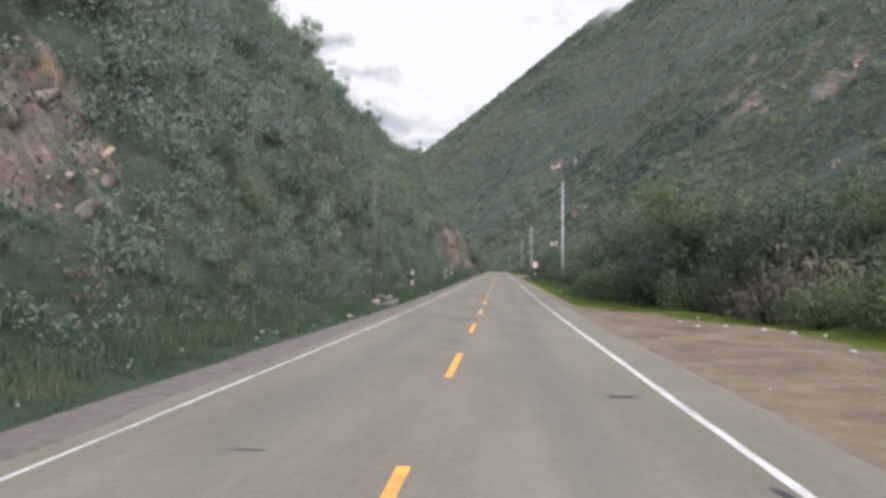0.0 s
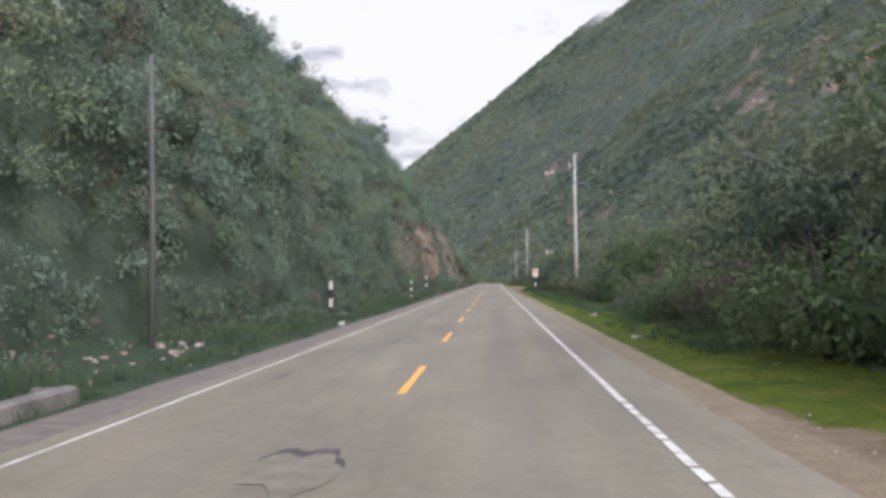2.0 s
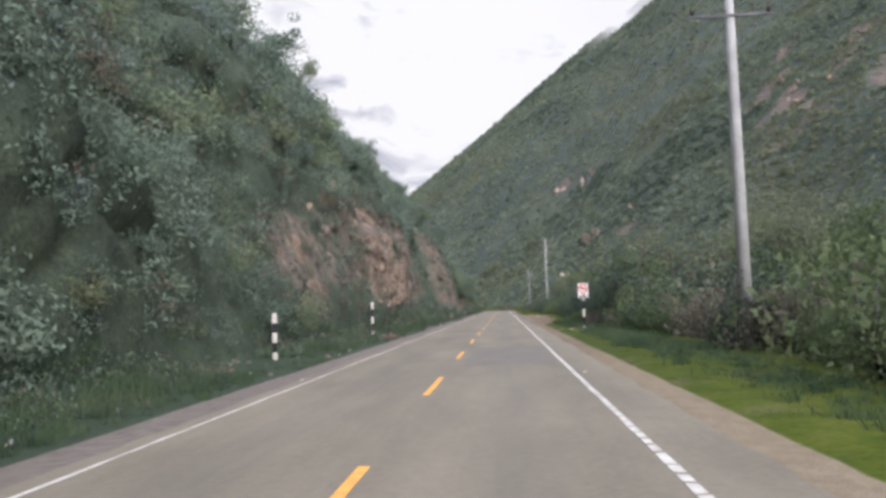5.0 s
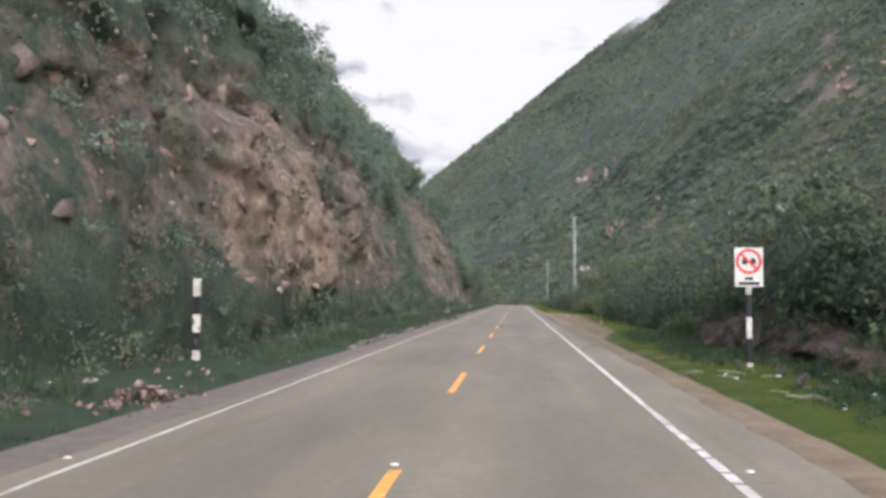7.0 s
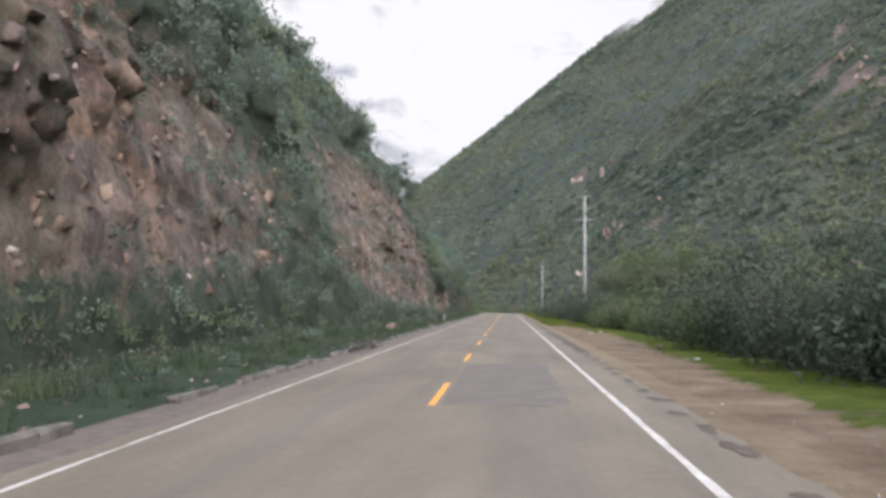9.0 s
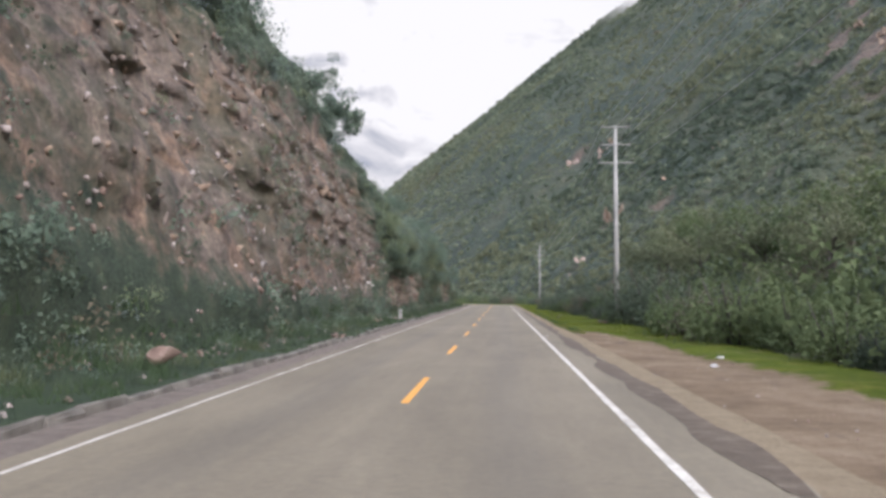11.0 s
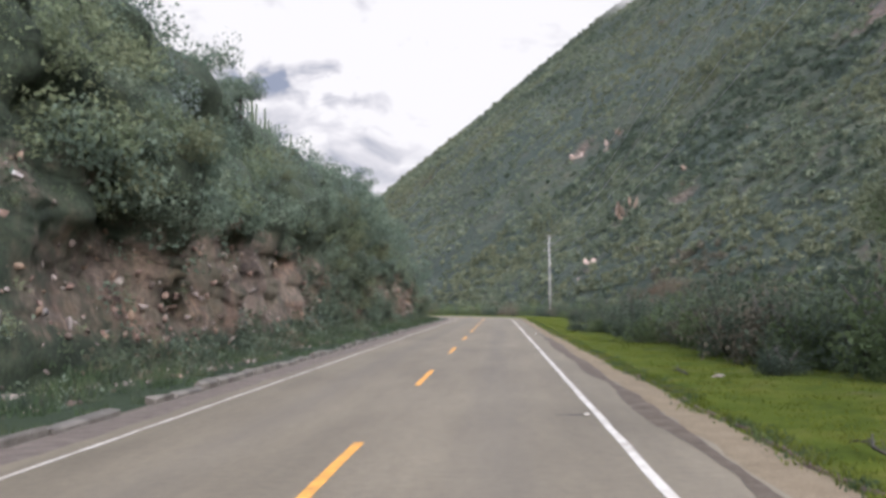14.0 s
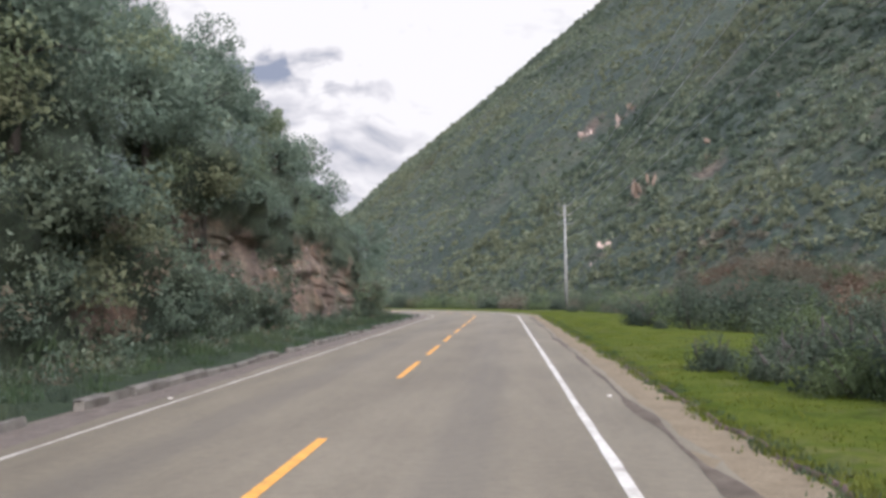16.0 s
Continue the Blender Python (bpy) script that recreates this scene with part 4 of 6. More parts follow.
def tree_kind(seed, height, spread, n, leaf, mat, label, group, trunk_r=0.14, bole=0.35):
    """A tree: tapered trunk, forking limbs and a crown of many small leaves in uneven clumps."""
    rr, rng = random.Random(seed), np.random.default_rng(seed)
    root = thing("tree", label, "tree", group)
    bm = bmesh.new()
    lean = Vector((rr.uniform(-0.3, 0.3), rr.uniform(-0.3, 0.3), 0))
    top = lean + Vector((0, 0, height * 0.74))
    tube(bm, [(0, 0, -0.6), lean * 0.3 + Vector((0, 0, height * bole)), lean * 0.7 + Vector((0, 0, height * 0.6)), top], [trunk_r, trunk_r * 0.75, trunk_r * 0.45, 0.02], 8)
    part("trunk", bm, BARK, root)
    tips = [top]
    for k in range(9):
        z0 = height * rr.uniform(bole * 0.7, 0.62)
        a = k * 2.4 + rr.uniform(-0.5, 0.5)
        r = spread * 0.5 * rr.uniform(0.5, 0.95)
        b0 = lean * (z0 / height) + Vector((0, 0, z0))
        tip = b0 + Vector((math.cos(a) * r, math.sin(a) * r, height * rr.uniform(0.1, 0.3)))
        bm = bmesh.new()
        tube(bm, [b0, b0.lerp(tip, 0.5) + Vector((0, 0, 0.2)), tip], [trunk_r * 0.4, trunk_r * 0.25, 0.012], 5)
        part("limb", bm, BARK, root)
        tips += [tip, b0.lerp(tip, 0.65)]
    pos, nrm = [], []
    per = n // len(tips)
    for tp in tips:
        for _ in range(2):
            c = np.array(tp) + rng.normal(size=3) * spread * 0.09
            u = rng.normal(size=(per // 2, 3))
            u /= np.linalg.norm(u, axis=1, keepdims=True)
            r = spread * rng.uniform(0.09, 0.19)
            pos.append(c + u * r * np.array([1, 1, 0.75]) * rng.uniform(0.4, 1.1, (per // 2, 1)) ** 0.6)
            nrm.append(u)
    pos, nrm = np.concatenate(pos), np.concatenate(nrm)
    v = leaf_quads(pos, np.full(len(pos), leaf), rng, nrm * 0.7, 0.4, True)
    crown = new("crown", quick_mesh("crown", v, np.arange(len(v)).reshape(-1, 3), [mat]))
    crown.parent = root
    return root


class Planter:
    """Sets copies of a few grown kinds; the first of each kind is the original itself."""

    def __init__(self, kinds):
        self.kinds, self.used = kinds, set()

    def set(self, k, place, turn, sc):
        m = pose(*place, 0, 0, turn)
        if k in self.used:
            ob = copy_thing(self.kinds[k], m)
        else:
            ob = self.kinds[k]
            self.used.add(k)
            ob.matrix_basis = m
        ob.scale = (sc, sc, sc)
        return ob


def scatter(name, label, places, scales, template, mats, seed, category="shrubs", mat_of=None, corners=3):
    """Many copies of small leaf clumps, joined: one object that nobody could count."""
    rng = np.random.default_rng(seed)
    tv = [np.asarray(t) for t in template]
    out, idx = [], []
    for i, (p, sc) in enumerate(zip(places, scales)):
        t = tv[rng.integers(len(tv))]
        a = rng.uniform(0, 6.283)
        ca, sa = math.cos(a), math.sin(a)
        w = np.stack([t[:, 0] * ca - t[:, 1] * sa, t[:, 0] * sa + t[:, 1] * ca, t[:, 2] * rng.uniform(0.8, 1.25)], 1) * sc + p
        out.append(w)
        if mat_of is not None:
            idx.append(np.full(len(t) // corners, mat_of[i]))
    v = np.concatenate(out)
    ob = new(name, quick_mesh(name, v, np.arange(len(v)).reshape(-1, corners), mats, mat_index=np.concatenate(idx) if idx else None))
    return tagged(ob, label, category, kind="stuff")


def clump_template(seed, n, leaf, clumps=7, tri=True):
    rng = np.random.default_rng(seed)
    p, u = crown_points(rng, clumps, n, (1, 1, 1.0), 0.45)
    return leaf_quads(p, np.full(len(p), leaf), rng, u * 0.9, 0.2, tri)


def blade_template(seed, n, height, width, spread):
    """A tuft of thin upright blades."""
    rng = np.random.default_rng(seed)
    b = np.stack([rng.normal(size=n) * spread, rng.normal(size=n) * spread, np.zeros(n)], -1)
    a = rng.uniform(0, 6.28, n)
    w = np.stack([np.cos(a), np.sin(a), a * 0], -1) * width
    tip = b + np.stack([rng.normal(size=n) * height * 0.35, rng.normal(size=n) * height * 0.35, height * rng.uniform(0.5, 1.1, n)], -1)
    return np.stack([b - w, b + w, tip], 1).reshape(-1, 3)


rng = np.random.default_rng(5)
POSTS = np.array([(84.0, 7.35), (124.0, 6.66), (152.7, 7.3), (58.6, 7.4), (273.0, 6.2), (273.6, 9.3)])


def hides_post(s, d, reach):
    """Whether a plant here would stand between the road and a post."""
    out = np.zeros(len(s), bool)
    for ps, pd in POSTS:
        out |= (s < ps + 1.0) & (s > ps - reach * 2.6) & (d < pd + 1.0 - 0.02 * (ps - s)) & (d > pd - 3.0)
    return out


# scrub over the cut slope: finer near the road, coarser high up
N = 7800
ss_, vs_ = rng.uniform(12, 400, N * 3), 0.86 + rng.uniform(0, 1, N * 3) ** 1.05 * 1.3
pp, rk, vg = slope_point(ss_, vs_)
keep = ~((np.abs(ss_ - 271.5) < 3) & (pp[:, 2] > 1.2) & (pp[:, 2] < 4.5)) & (rng.uniform(0, 1, N * 3) > np.where(ss_ > 262, np.clip(rk * 1.9, 0, 0.9), np.clip(rk * 1.2, 0, 0.66))) & ((ss_ < 285) | (rng.uniform(0, 1, N * 3) < 0.95)) & ~((vs_ < 0.97) & hides_post(ss_, np.full_like(ss_, 7.4), 4)) & ~((vs_ < 1.07) & (np.abs(ss_[:, None] - POSTS[None, :, 0]).min(1) < 1.0))
column = fbm(np.stack([ss_ * 0.22, ss_ * 0, pp[:, 2] * 0.03], -1) + 50, 3) > 0.18
keep &= (rk < 0.3) | (np.abs(ss_ - 163) > 7.5) | (rng.uniform(0, 1, N * 3) < 0.3)
keep &= (rk < 0.4) | column | (rng.uniform(0, 1, N * 3) < 0.35)
pp, ss_, vs_, rk, column = pp[keep][:N], ss_[keep][:N], vs_[keep][:N], rk[keep][:N], column[keep][:N]
size = 0.56 * rng.uniform(0.75, 1.9, len(pp)) * np.interp(ss_, [262, 288], [1.0, 0.7]) * np.interp(vs_, [0.86, 1.0, 1.12, 1.5, 2.2], [0.4, 0.7, 1.05, 1.3, 1.6]) * np.where(rk > 0.4, np.where(column & (ss_ < 222), 0.95, 0.5), 1.0)
big_one = (rng.uniform(0, 1, len(pp)) < 0.03) & (vs_ > 1.08) & (rk < 0.3) & (ss_ < 215)
size = np.where(big_one, size * 1.75, size)
pp[:, 2] -= 0.38 * size
pp[:, 0] += 0.28 * size * np.clip((vs_ - 0.95) * 4, 0, 1)
tone = fbm(np.stack([ss_ * 0.06, pp[:, 2] * 0.1, ss_ * 0], -1), 3)
kind_of = np.where(tone + rng.normal(size=len(pp)) * 0.25 + 0.35 * (rk > 0.1) > 0.95, 2, np.where(fbm(np.stack([ss_ * 0.11, pp[:, 2] * 0.16, ss_ * 0 + 4], -1), 3) + rng.normal(size=len(pp)) * 0.12 > 0.42, 1, 0))
# Higher scrub takes more of the grey leaf that carries the painted haze.
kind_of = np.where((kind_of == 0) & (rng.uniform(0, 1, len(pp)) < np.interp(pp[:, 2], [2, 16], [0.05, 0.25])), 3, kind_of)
SLOPE_LEAVES = [LEAF_SLOPE_HAZED, LEAF_FRESH_HAZED, LEAF_DRY, LEAF_GREY_HAZED]
near = ss_ > 283
large = big_one & ~near
foot_ = (vs_ < 1.06) & ~near & ~large
high = (pp[:, 2] > 12) & ~near & ~large
low = ~near & ~high & ~foot_ & ~large
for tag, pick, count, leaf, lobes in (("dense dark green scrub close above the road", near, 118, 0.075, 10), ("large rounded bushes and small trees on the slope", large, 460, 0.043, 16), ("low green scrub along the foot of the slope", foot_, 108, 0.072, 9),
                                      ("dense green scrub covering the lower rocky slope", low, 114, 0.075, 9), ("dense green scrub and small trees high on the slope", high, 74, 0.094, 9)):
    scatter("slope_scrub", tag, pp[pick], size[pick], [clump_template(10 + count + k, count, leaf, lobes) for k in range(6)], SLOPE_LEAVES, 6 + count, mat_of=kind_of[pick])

# low scrub filling the bank and the foot of the slope
N = 4600
ss_ = np.concatenate([rng.uniform(10, 140, N // 2), rng.uniform(140, 283, N // 5), rng.uniform(283, 372, N - N // 2 - N // 5)])
vs_ = 0.5 + rng.uniform(0, 1, N) ** 0.65 * np.where(ss_ < 140, 1.0, 0.85)
pp, rk, vg = slope_point(ss_, vs_)
ok = ~((vs_ < 1.0) & hides_post(ss_, -pp[:, 0], 2.0)) & (rng.uniform(0, 1, N) > np.where(ss_ > 262, rk * 1.4, rk * 0.8)) & ~((vs_ < 1.07) & (np.abs(ss_[:, None] - POSTS[None, :, 0]).min(1) < 0.8))
pp, vs_ = pp[ok], vs_[ok]
bs = rng.uniform(0.45, 1.0, len(pp)) * np.interp(vs_, [0.5, 0.8, 1.1], [0.35, 0.7, 1.2])
pp[:, 2] -= 0.3 * bs
scatter("bank_scrub", "low tangled green scrub on the bank below the slope", pp, bs, [clump_template(230 + k, 84, 0.094, 9) for k in range(5)], [LEAF_DARK, LEAF_SLOPE_HAZED, LEAF_DRY], 44, mat_of=rng.choice([0, 0, 0, 1, 1, 2], len(pp)))

# weeds along the foot of the slope
N = 4600
ss_ = np.where(rng.uniform(0, 1, N) < 0.35, rng.uniform(4, 115, N), rng.uniform(0, 372, N))
vs_ = 0.22 + rng.uniform(0, 1, N) ** 0.8 * 0.82
pp, rk, vg = slope_point(ss_, vs_)
ok = ~((vs_ > 0.45) & hides_post(ss_, -pp[:, 0], 3.0))
pp, vs_ = pp[ok], vs_[ok]
wk = rng.choice([0, 0, 1], len(pp))
scatter("bank_weeds", "tall green weeds and grass along the bank", pp, rng.uniform(0.5, 1.25, len(pp)) * np.interp(vs_, [0.25, 0.5, 1.0], [0.4, 0.75, 1.2]), [blade_template(70 + k, 29, 0.42, 0.021, 0.24) for k in range(5)] + [clump_template(76, 80, 0.1, 6) * np.array([0.35, 0.35, 0.32])], [WEED_BLADE, LEAF_DARK], 12, "weeds", wk)

# short grass of the valley-side verge
N = 3600
ss_ = np.concatenate([rng.uniform(28, 170, N // 3), rng.uniform(240, 375, N - N // 3)])
dd_ = 5.75 + rng.uniform(0, 1, N) ** 1.3 * np.where(ss_ > 305, 9.0, 5.5)
ok = dd_ > bare_edge(ss_) + rng.normal(size=N) * 0.3
ss_, dd_ = ss_[ok], dd_[ok]
pp = on_road(ss_, dd_, flat_z(ss_, dd_))
scatter("verge_grass", "short bright green grass on the verge", pp, rng.uniform(0.6, 1.4, len(pp)), [blade_template(80 + k, 26, 0.045, 0.014, 0.24) for k in range(5)], [GRASS_BLADE], 13, "grass")

# broken turf edge of the verge: crumbling dark soil, and tufts that hang over it
turf_s = np.arange(246, 366, 0.13)
turf_q = np.stack([turf_s * 0.9, turf_s * 0, turf_s * 0], -1)
turf_d = 5.02 + 0.1 * fbm(turf_q, 5, 0.65)
turf_p = np.stack([on_road(turf_s, turf_d + k, z + 0.012 * fbm(turf_q * 3 + 8 + j, 2)) for j, (k, z) in enumerate(((-0.035, -0.01), (-0.005, 0.02), (0.03, 0.028), (0.075, 0.0)))], 1)
tagged(new("turf_edge", quick_mesh("turf_edge", turf_p.reshape(-1, 3), grid_faces(len(turf_s), 4), [RED_EARTH], True)), "crumbling dark soil edge of the grass verge", "ground", kind="structure")
N = 2400
ss_ = rng.uniform(246, 366, N)
dd_ = 5.02 + 0.1 * fbm(np.stack([ss_ * 0.9, ss_ * 0, ss_ * 0], -1), 5, 0.65) + rng.uniform(-0.03, 0.22, N)
scatter("verge_grass", "ragged grass tufts overhanging the edge of the verge", on_road(ss_, dd_, flat_z(ss_, dd_) + 0.01), rng.uniform(0.6, 1.5, N), [blade_template(85 + k, 22, 0.05, 0.012, 0.09) for k in range(4)], [GRASS_BLADE, WEED_BLADE], 14, "grass", rng.choice([0, 0, 1], N))

# taller weeds among the grass by the sign
N = 2000
ss_, dd_ = np.concatenate([rng.uniform(122, 172, 2 * N // 3), rng.uniform(56, 122, N - 2 * N // 3)]), 5.5 + rng.uniform(0, 1, N) ** 0.6 * 2.6
ok = (dd_ > bare_edge(ss_) + 0.4) & ~((np.abs(ss_ - 149.5) < 3.4) & (dd_ < 7.4)) & (rng.uniform(0, 1, N) < (dd_ - 5.0) * 0.4)
ss_, dd_ = ss_[ok], dd_[ok]
scatter("verge_weeds", "dark green weeds growing through the verge grass", on_road(ss_, dd_, flat_z(ss_, dd_)), rng.uniform(0.3, 0.8, len(ss_)), [blade_template(270 + k, 30, 0.4, 0.02, 0.22) for k in range(3)] + [clump_template(276, 80, 0.1, 6) * np.array([0.5, 0.5, 0.4])], [WEED_BLADE, WEED_BLADE], 57, "weeds", rng.choice([0, 1], len(ss_)))

# scrub on the mountain: leafy bushes on the nearer side, coarser clumps far up
def mountain_places(count, y0, y1, power, reach):
    yy = y0 + rng.uniform(0, 1, count * 3) ** power * (y1 - y0)
    xx = (204 - 0.305 * yy) / 0.8 + rng.uniform(-30, reach, count * 3)
    zz = mountain_z(xx, yy)
    zz = zz + canopy(xx, yy) * np.clip((zz - 2) / 8, 0, 1)
    az = np.abs(np.arctan2(xx - 2, yy - 60))
    thin = fbm(np.stack([xx * 0.03, yy * 0.03, zz * 0], -1), 3) - 1.1 * mountain_bare(xx, yy)
    keep = (thin > -0.95) & (xx > -460) & (xx > 30 - np.clip(yy - 430, 0, 900)) & (az < 0.66)
    return np.stack([xx, yy, zz], -1)[keep][:count]


def vegetation(p):
    """Which leaf each bush has: patches of olive, grey-green, dark and dry scrub, more olive and dry low down near the
    valley, greyer above to put haze into the colour.
    """
    tone = fbm(np.stack([p[:, 0] * 0.013, p[:, 1] * 0.009, p[:, 2] * 0.013], -1), 4) + rng.normal(size=len(p)) * 0.16
    dry = np.clip(1 - p[:, 2] / 140, 0, 1) * np.clip((p[:, 0] - 40) / 120, 0, 1)
    return np.where(tone + 0.35 * dry > 1.0, 2, np.where(tone + 0.5 * dry > 0.12, 0, np.where(tone < -0.5, 3, 1)))


FAR_LEAVES = [LEAF_FAR_OLIVE, LEAF_FAR, LEAF_DRY, LEAF_DARK]
pts = mountain_places(22000, 130, 780, 1.1, 330)
fs = rng.uniform(0.8, 1.7, len(pts)) ** 1.8 * 1.05 * np.interp(pts[:, 1], [150, 400, 800], [0.85, 1.05, 1.3])
pts[:, 2] -= fs * 0.3
scatter("mountain_scrub", "olive and grey-green bushes packed over the lower mountain side", pts, fs, [clump_template(340 + k, 20, 0.39, 6) for k in range(8)], FAR_LEAVES, 8, mat_of=vegetation(pts))
pts = mountain_places(26000, 700, 1860, 1.0, 640)
fs = rng.uniform(0.8, 2.2, len(pts)) * np.interp(pts[:, 1], [700, 1800], [1.2, 2.4])
pts[:, 2] -= fs * 0.25
scatter("mountain_scrub", "dark green scrub dotted over the far mountain side", pts, fs, [clump_template(40 + k, 12, 0.5, 4) for k in range(8)], FAR_LEAVES, 9, mat_of=vegetation(pts))

# darker woods along the mountain foot
n = 620
yy = rng.uniform(455, 640, n)
xx = (204 - 0.305 * yy) / 0.8 + rng.uniform(-48, 26, n)
zz = mountain_z(xx, yy)
fs = rng.uniform(1.8, 3.4, n)
scatter("valley_woods", "dense dark green woods along the mountain foot", np.stack([xx, yy, zz - 0.2 * fs], -1), fs, [clump_template(360 + k, 170, 0.12, 12) for k in range(6)], [LEAF_DARK, LEAF_FAR, LEAF_BRIGHT], 31, "woods", rng.choice([0, 0, 1, 1, 2], n))

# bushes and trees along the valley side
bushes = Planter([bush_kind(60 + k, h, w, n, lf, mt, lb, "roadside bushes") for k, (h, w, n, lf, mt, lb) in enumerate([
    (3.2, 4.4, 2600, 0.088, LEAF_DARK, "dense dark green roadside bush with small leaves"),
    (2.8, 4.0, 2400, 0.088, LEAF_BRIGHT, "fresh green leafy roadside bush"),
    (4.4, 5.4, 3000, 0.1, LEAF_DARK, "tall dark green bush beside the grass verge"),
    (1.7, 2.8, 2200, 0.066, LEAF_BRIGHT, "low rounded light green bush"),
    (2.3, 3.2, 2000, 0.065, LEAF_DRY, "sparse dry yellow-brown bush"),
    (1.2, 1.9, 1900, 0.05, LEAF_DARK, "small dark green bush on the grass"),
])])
trees = Planter([tree_kind(160 + k, h, sp, n, lf, mt, lb, "valley trees") for k, (h, sp, n, lf, mt, lb) in enumerate([
    (7.0, 6.0, 3400, 0.11, LEAF_OLIVE, "spreading olive green tree behind the roadside bushes"),
    (6.2, 5.4, 3200, 0.11, LEAF_BRIGHT, "light green leafy tree behind the roadside bushes"),
    (5.2, 5.0, 3000, 0.104, LEAF_DARK, "low bushy dark tree with a rounded crown"),
])])
rb = random.Random(11)


def ground_at(s, d):
    return [float(c) for c in on_road(s, d, flat_z(np.array([float(s)]), np.array([float(d)]))[0] - 0.03)]


thicket, thicket_far = [], []
s = 14.0
while s < 425:
    edge = float(bush_edge(s))
    tall = float(np.interp(s, [14, 40, 50, 170, 185, 292, 300, 306, 312, 335, 370], [0.9, 1.05, 1.2, 1.2, 1.15, 1.05, 0.85, 0.6, 0.4, 0.36, 0.75]))
    kind, spot, turn, sc = rb.choice([0, 0, 1, 1, 2, 3, 4, 5]), ground_at(s + rb.uniform(-1.2, 1.2), edge + 2.0 + rb.uniform(-0.5, 0.9)), rb.uniform(0, 360), rb.uniform(0.75, 1.15) * tall
    if 148 < s < 168:
        spot[0], spot[2] = spot[0] + 0.9, spot[2] + 1.0
    if not 262 < s < 275:
        bushes.set(kind, spot, turn, sc)
    for row in range(2 if 322 < s < 378 else 3):
        thicket.append((*ground_at(s + rb.uniform(-1.5, 1.5), edge + 3.6 + row * 2.6 + rb.uniform(-0.7, 0.9)), rb.uniform(1.9, 2.7) * tall))
    if s < 172 and rb.random() < 0.4:
        trees.set(rb.choice([0, 0, 1, 2]), ground_at(s + rb.uniform(-1, 1), edge + rb.uniform(6, 12)), rb.uniform(0, 360), rb.uniform(0.7, 1.02))
    elif rb.random() < 0.3 and s < 300:
        trees.set(rb.choice([1, 2, 2]), ground_at(s, edge + rb.uniform(7, 12)), rb.uniform(0, 360), rb.uniform(0.7, 0.95))
    s += 3.6
for k in range(150):
    thicket.append((*ground_at(rb.uniform(318, 378), rb.uniform(18.5, 44)), rb.uniform(0.9, 1.7)))
for k in range(170):
    thicket.append((*ground_at(rb.uniform(334, 440), rb.uniform(12.5, 30)), rb.uniform(0.9, 1.9)))
for k in range(60):
    thicket.append((*ground_at(rb.uniform(298, 326), rb.uniform(14, 34)), rb.uniform(1.2, 2.3)))
for k in range(90):
    thicket.append((*ground_at(rb.uniform(366, 440), rb.uniform(10.5, 26)), rb.uniform(1.0, 2.1)))
for k in range(1300):
    cs = rb.uniform(12, 312)
    thicket_far.append((*ground_at(cs, float(bush_edge(cs)) + 5.5 + 24 * rb.random() ** 1.2), rb.uniform(1.2, 2.5)))
for k in range(130):
    thicket.append((rb.uniform(-45, 34), rb.uniform(440, 462), -0.6, rb.uniform(1.5, 2.5)))
# thicket cut away along the camera's last line of sight to the far pole's foot
tk = np.array(thicket)
clear = 2.2 + (tk[:, 1] - 298) * 0.069
tk = tk[~((tk[:, 1] > 325) & (tk[:, 1] < 437) & (np.abs(tk[:, 0] - clear) < 1.2 + tk[:, 3]))]
tf = np.array(thicket_far)
tf[:, 2] -= 0.3
scatter("bank_thicket", "rounded olive green thicket climbing the bank", tf[:, :3], tf[:, 3], [clump_template(290 + k, 140, 0.125, 14) for k in range(6)], [LEAF_OLIVE, LEAF_BRIGHT, LEAF_DARK], 35, mat_of=[rb.choice([0, 0, 1, 1, 2]) for _ in tf])
scatter("thicket", "dense tangled green thicket behind the roadside bushes", tk[:, :3], tk[:, 3], [clump_template(90 + k, 520, 0.067, 20) * np.array([1, 1, 1.05]) for k in range(5)], [LEAF_DARK, LEAF_BRIGHT, LEAF_DRY, LEAF_RUST], 33, mat_of=[rb.choice([0, 2, 2, 3, 3] if 19 < t[0] and 315 < t[1] < 400 else [0, 0, 0, 1, 1, 1, 2]) for t in tk])
# tall trees that stand at the front of the thicket
for s, d, k, sc in [(38, 12.5, 2, 1.1), (43, 12.0, 0, 1.0), (47.5, 11.0, 1, 1.12), (52, 10.6, 0, 1.05), (56, 12.4, 1, 1.2), (60, 10.2, 2, 1.25), (64.5, 11.4, 0, 1.05), (70, 12.5, 1, 0.9), (99, 13.0, 1, 0.85), (104, 12.6, 1, 0.95), (110, 13.5, 0, 0.9), (155, 11.2, 1, 0.85), (161, 11.8, 1, 0.9), (166, 12.0, 2, 1.1), (238, 17, 1, 0.9), (244, 16, 0, 0.85), (250, 18, 1, 1.0), (256, 16.5, 0, 1.0), (262, 17, 1, 1.1), (267, 15.5, 0, 1.0), (272, 17.5, 1, 1.2), (277, 15, 0, 1.05), (282, 18, 1, 1.2), (287, 16, 0, 1.05), (293, 18.5, 1, 1.1), (298, 20, 0, 1.0), (304, 22, 1, 0.9), (311, 24, 0, 0.85), (318, 26, 1, 0.8)]:
    trees.set(k, ground_at(s, d), rb.uniform(0, 360), sc)
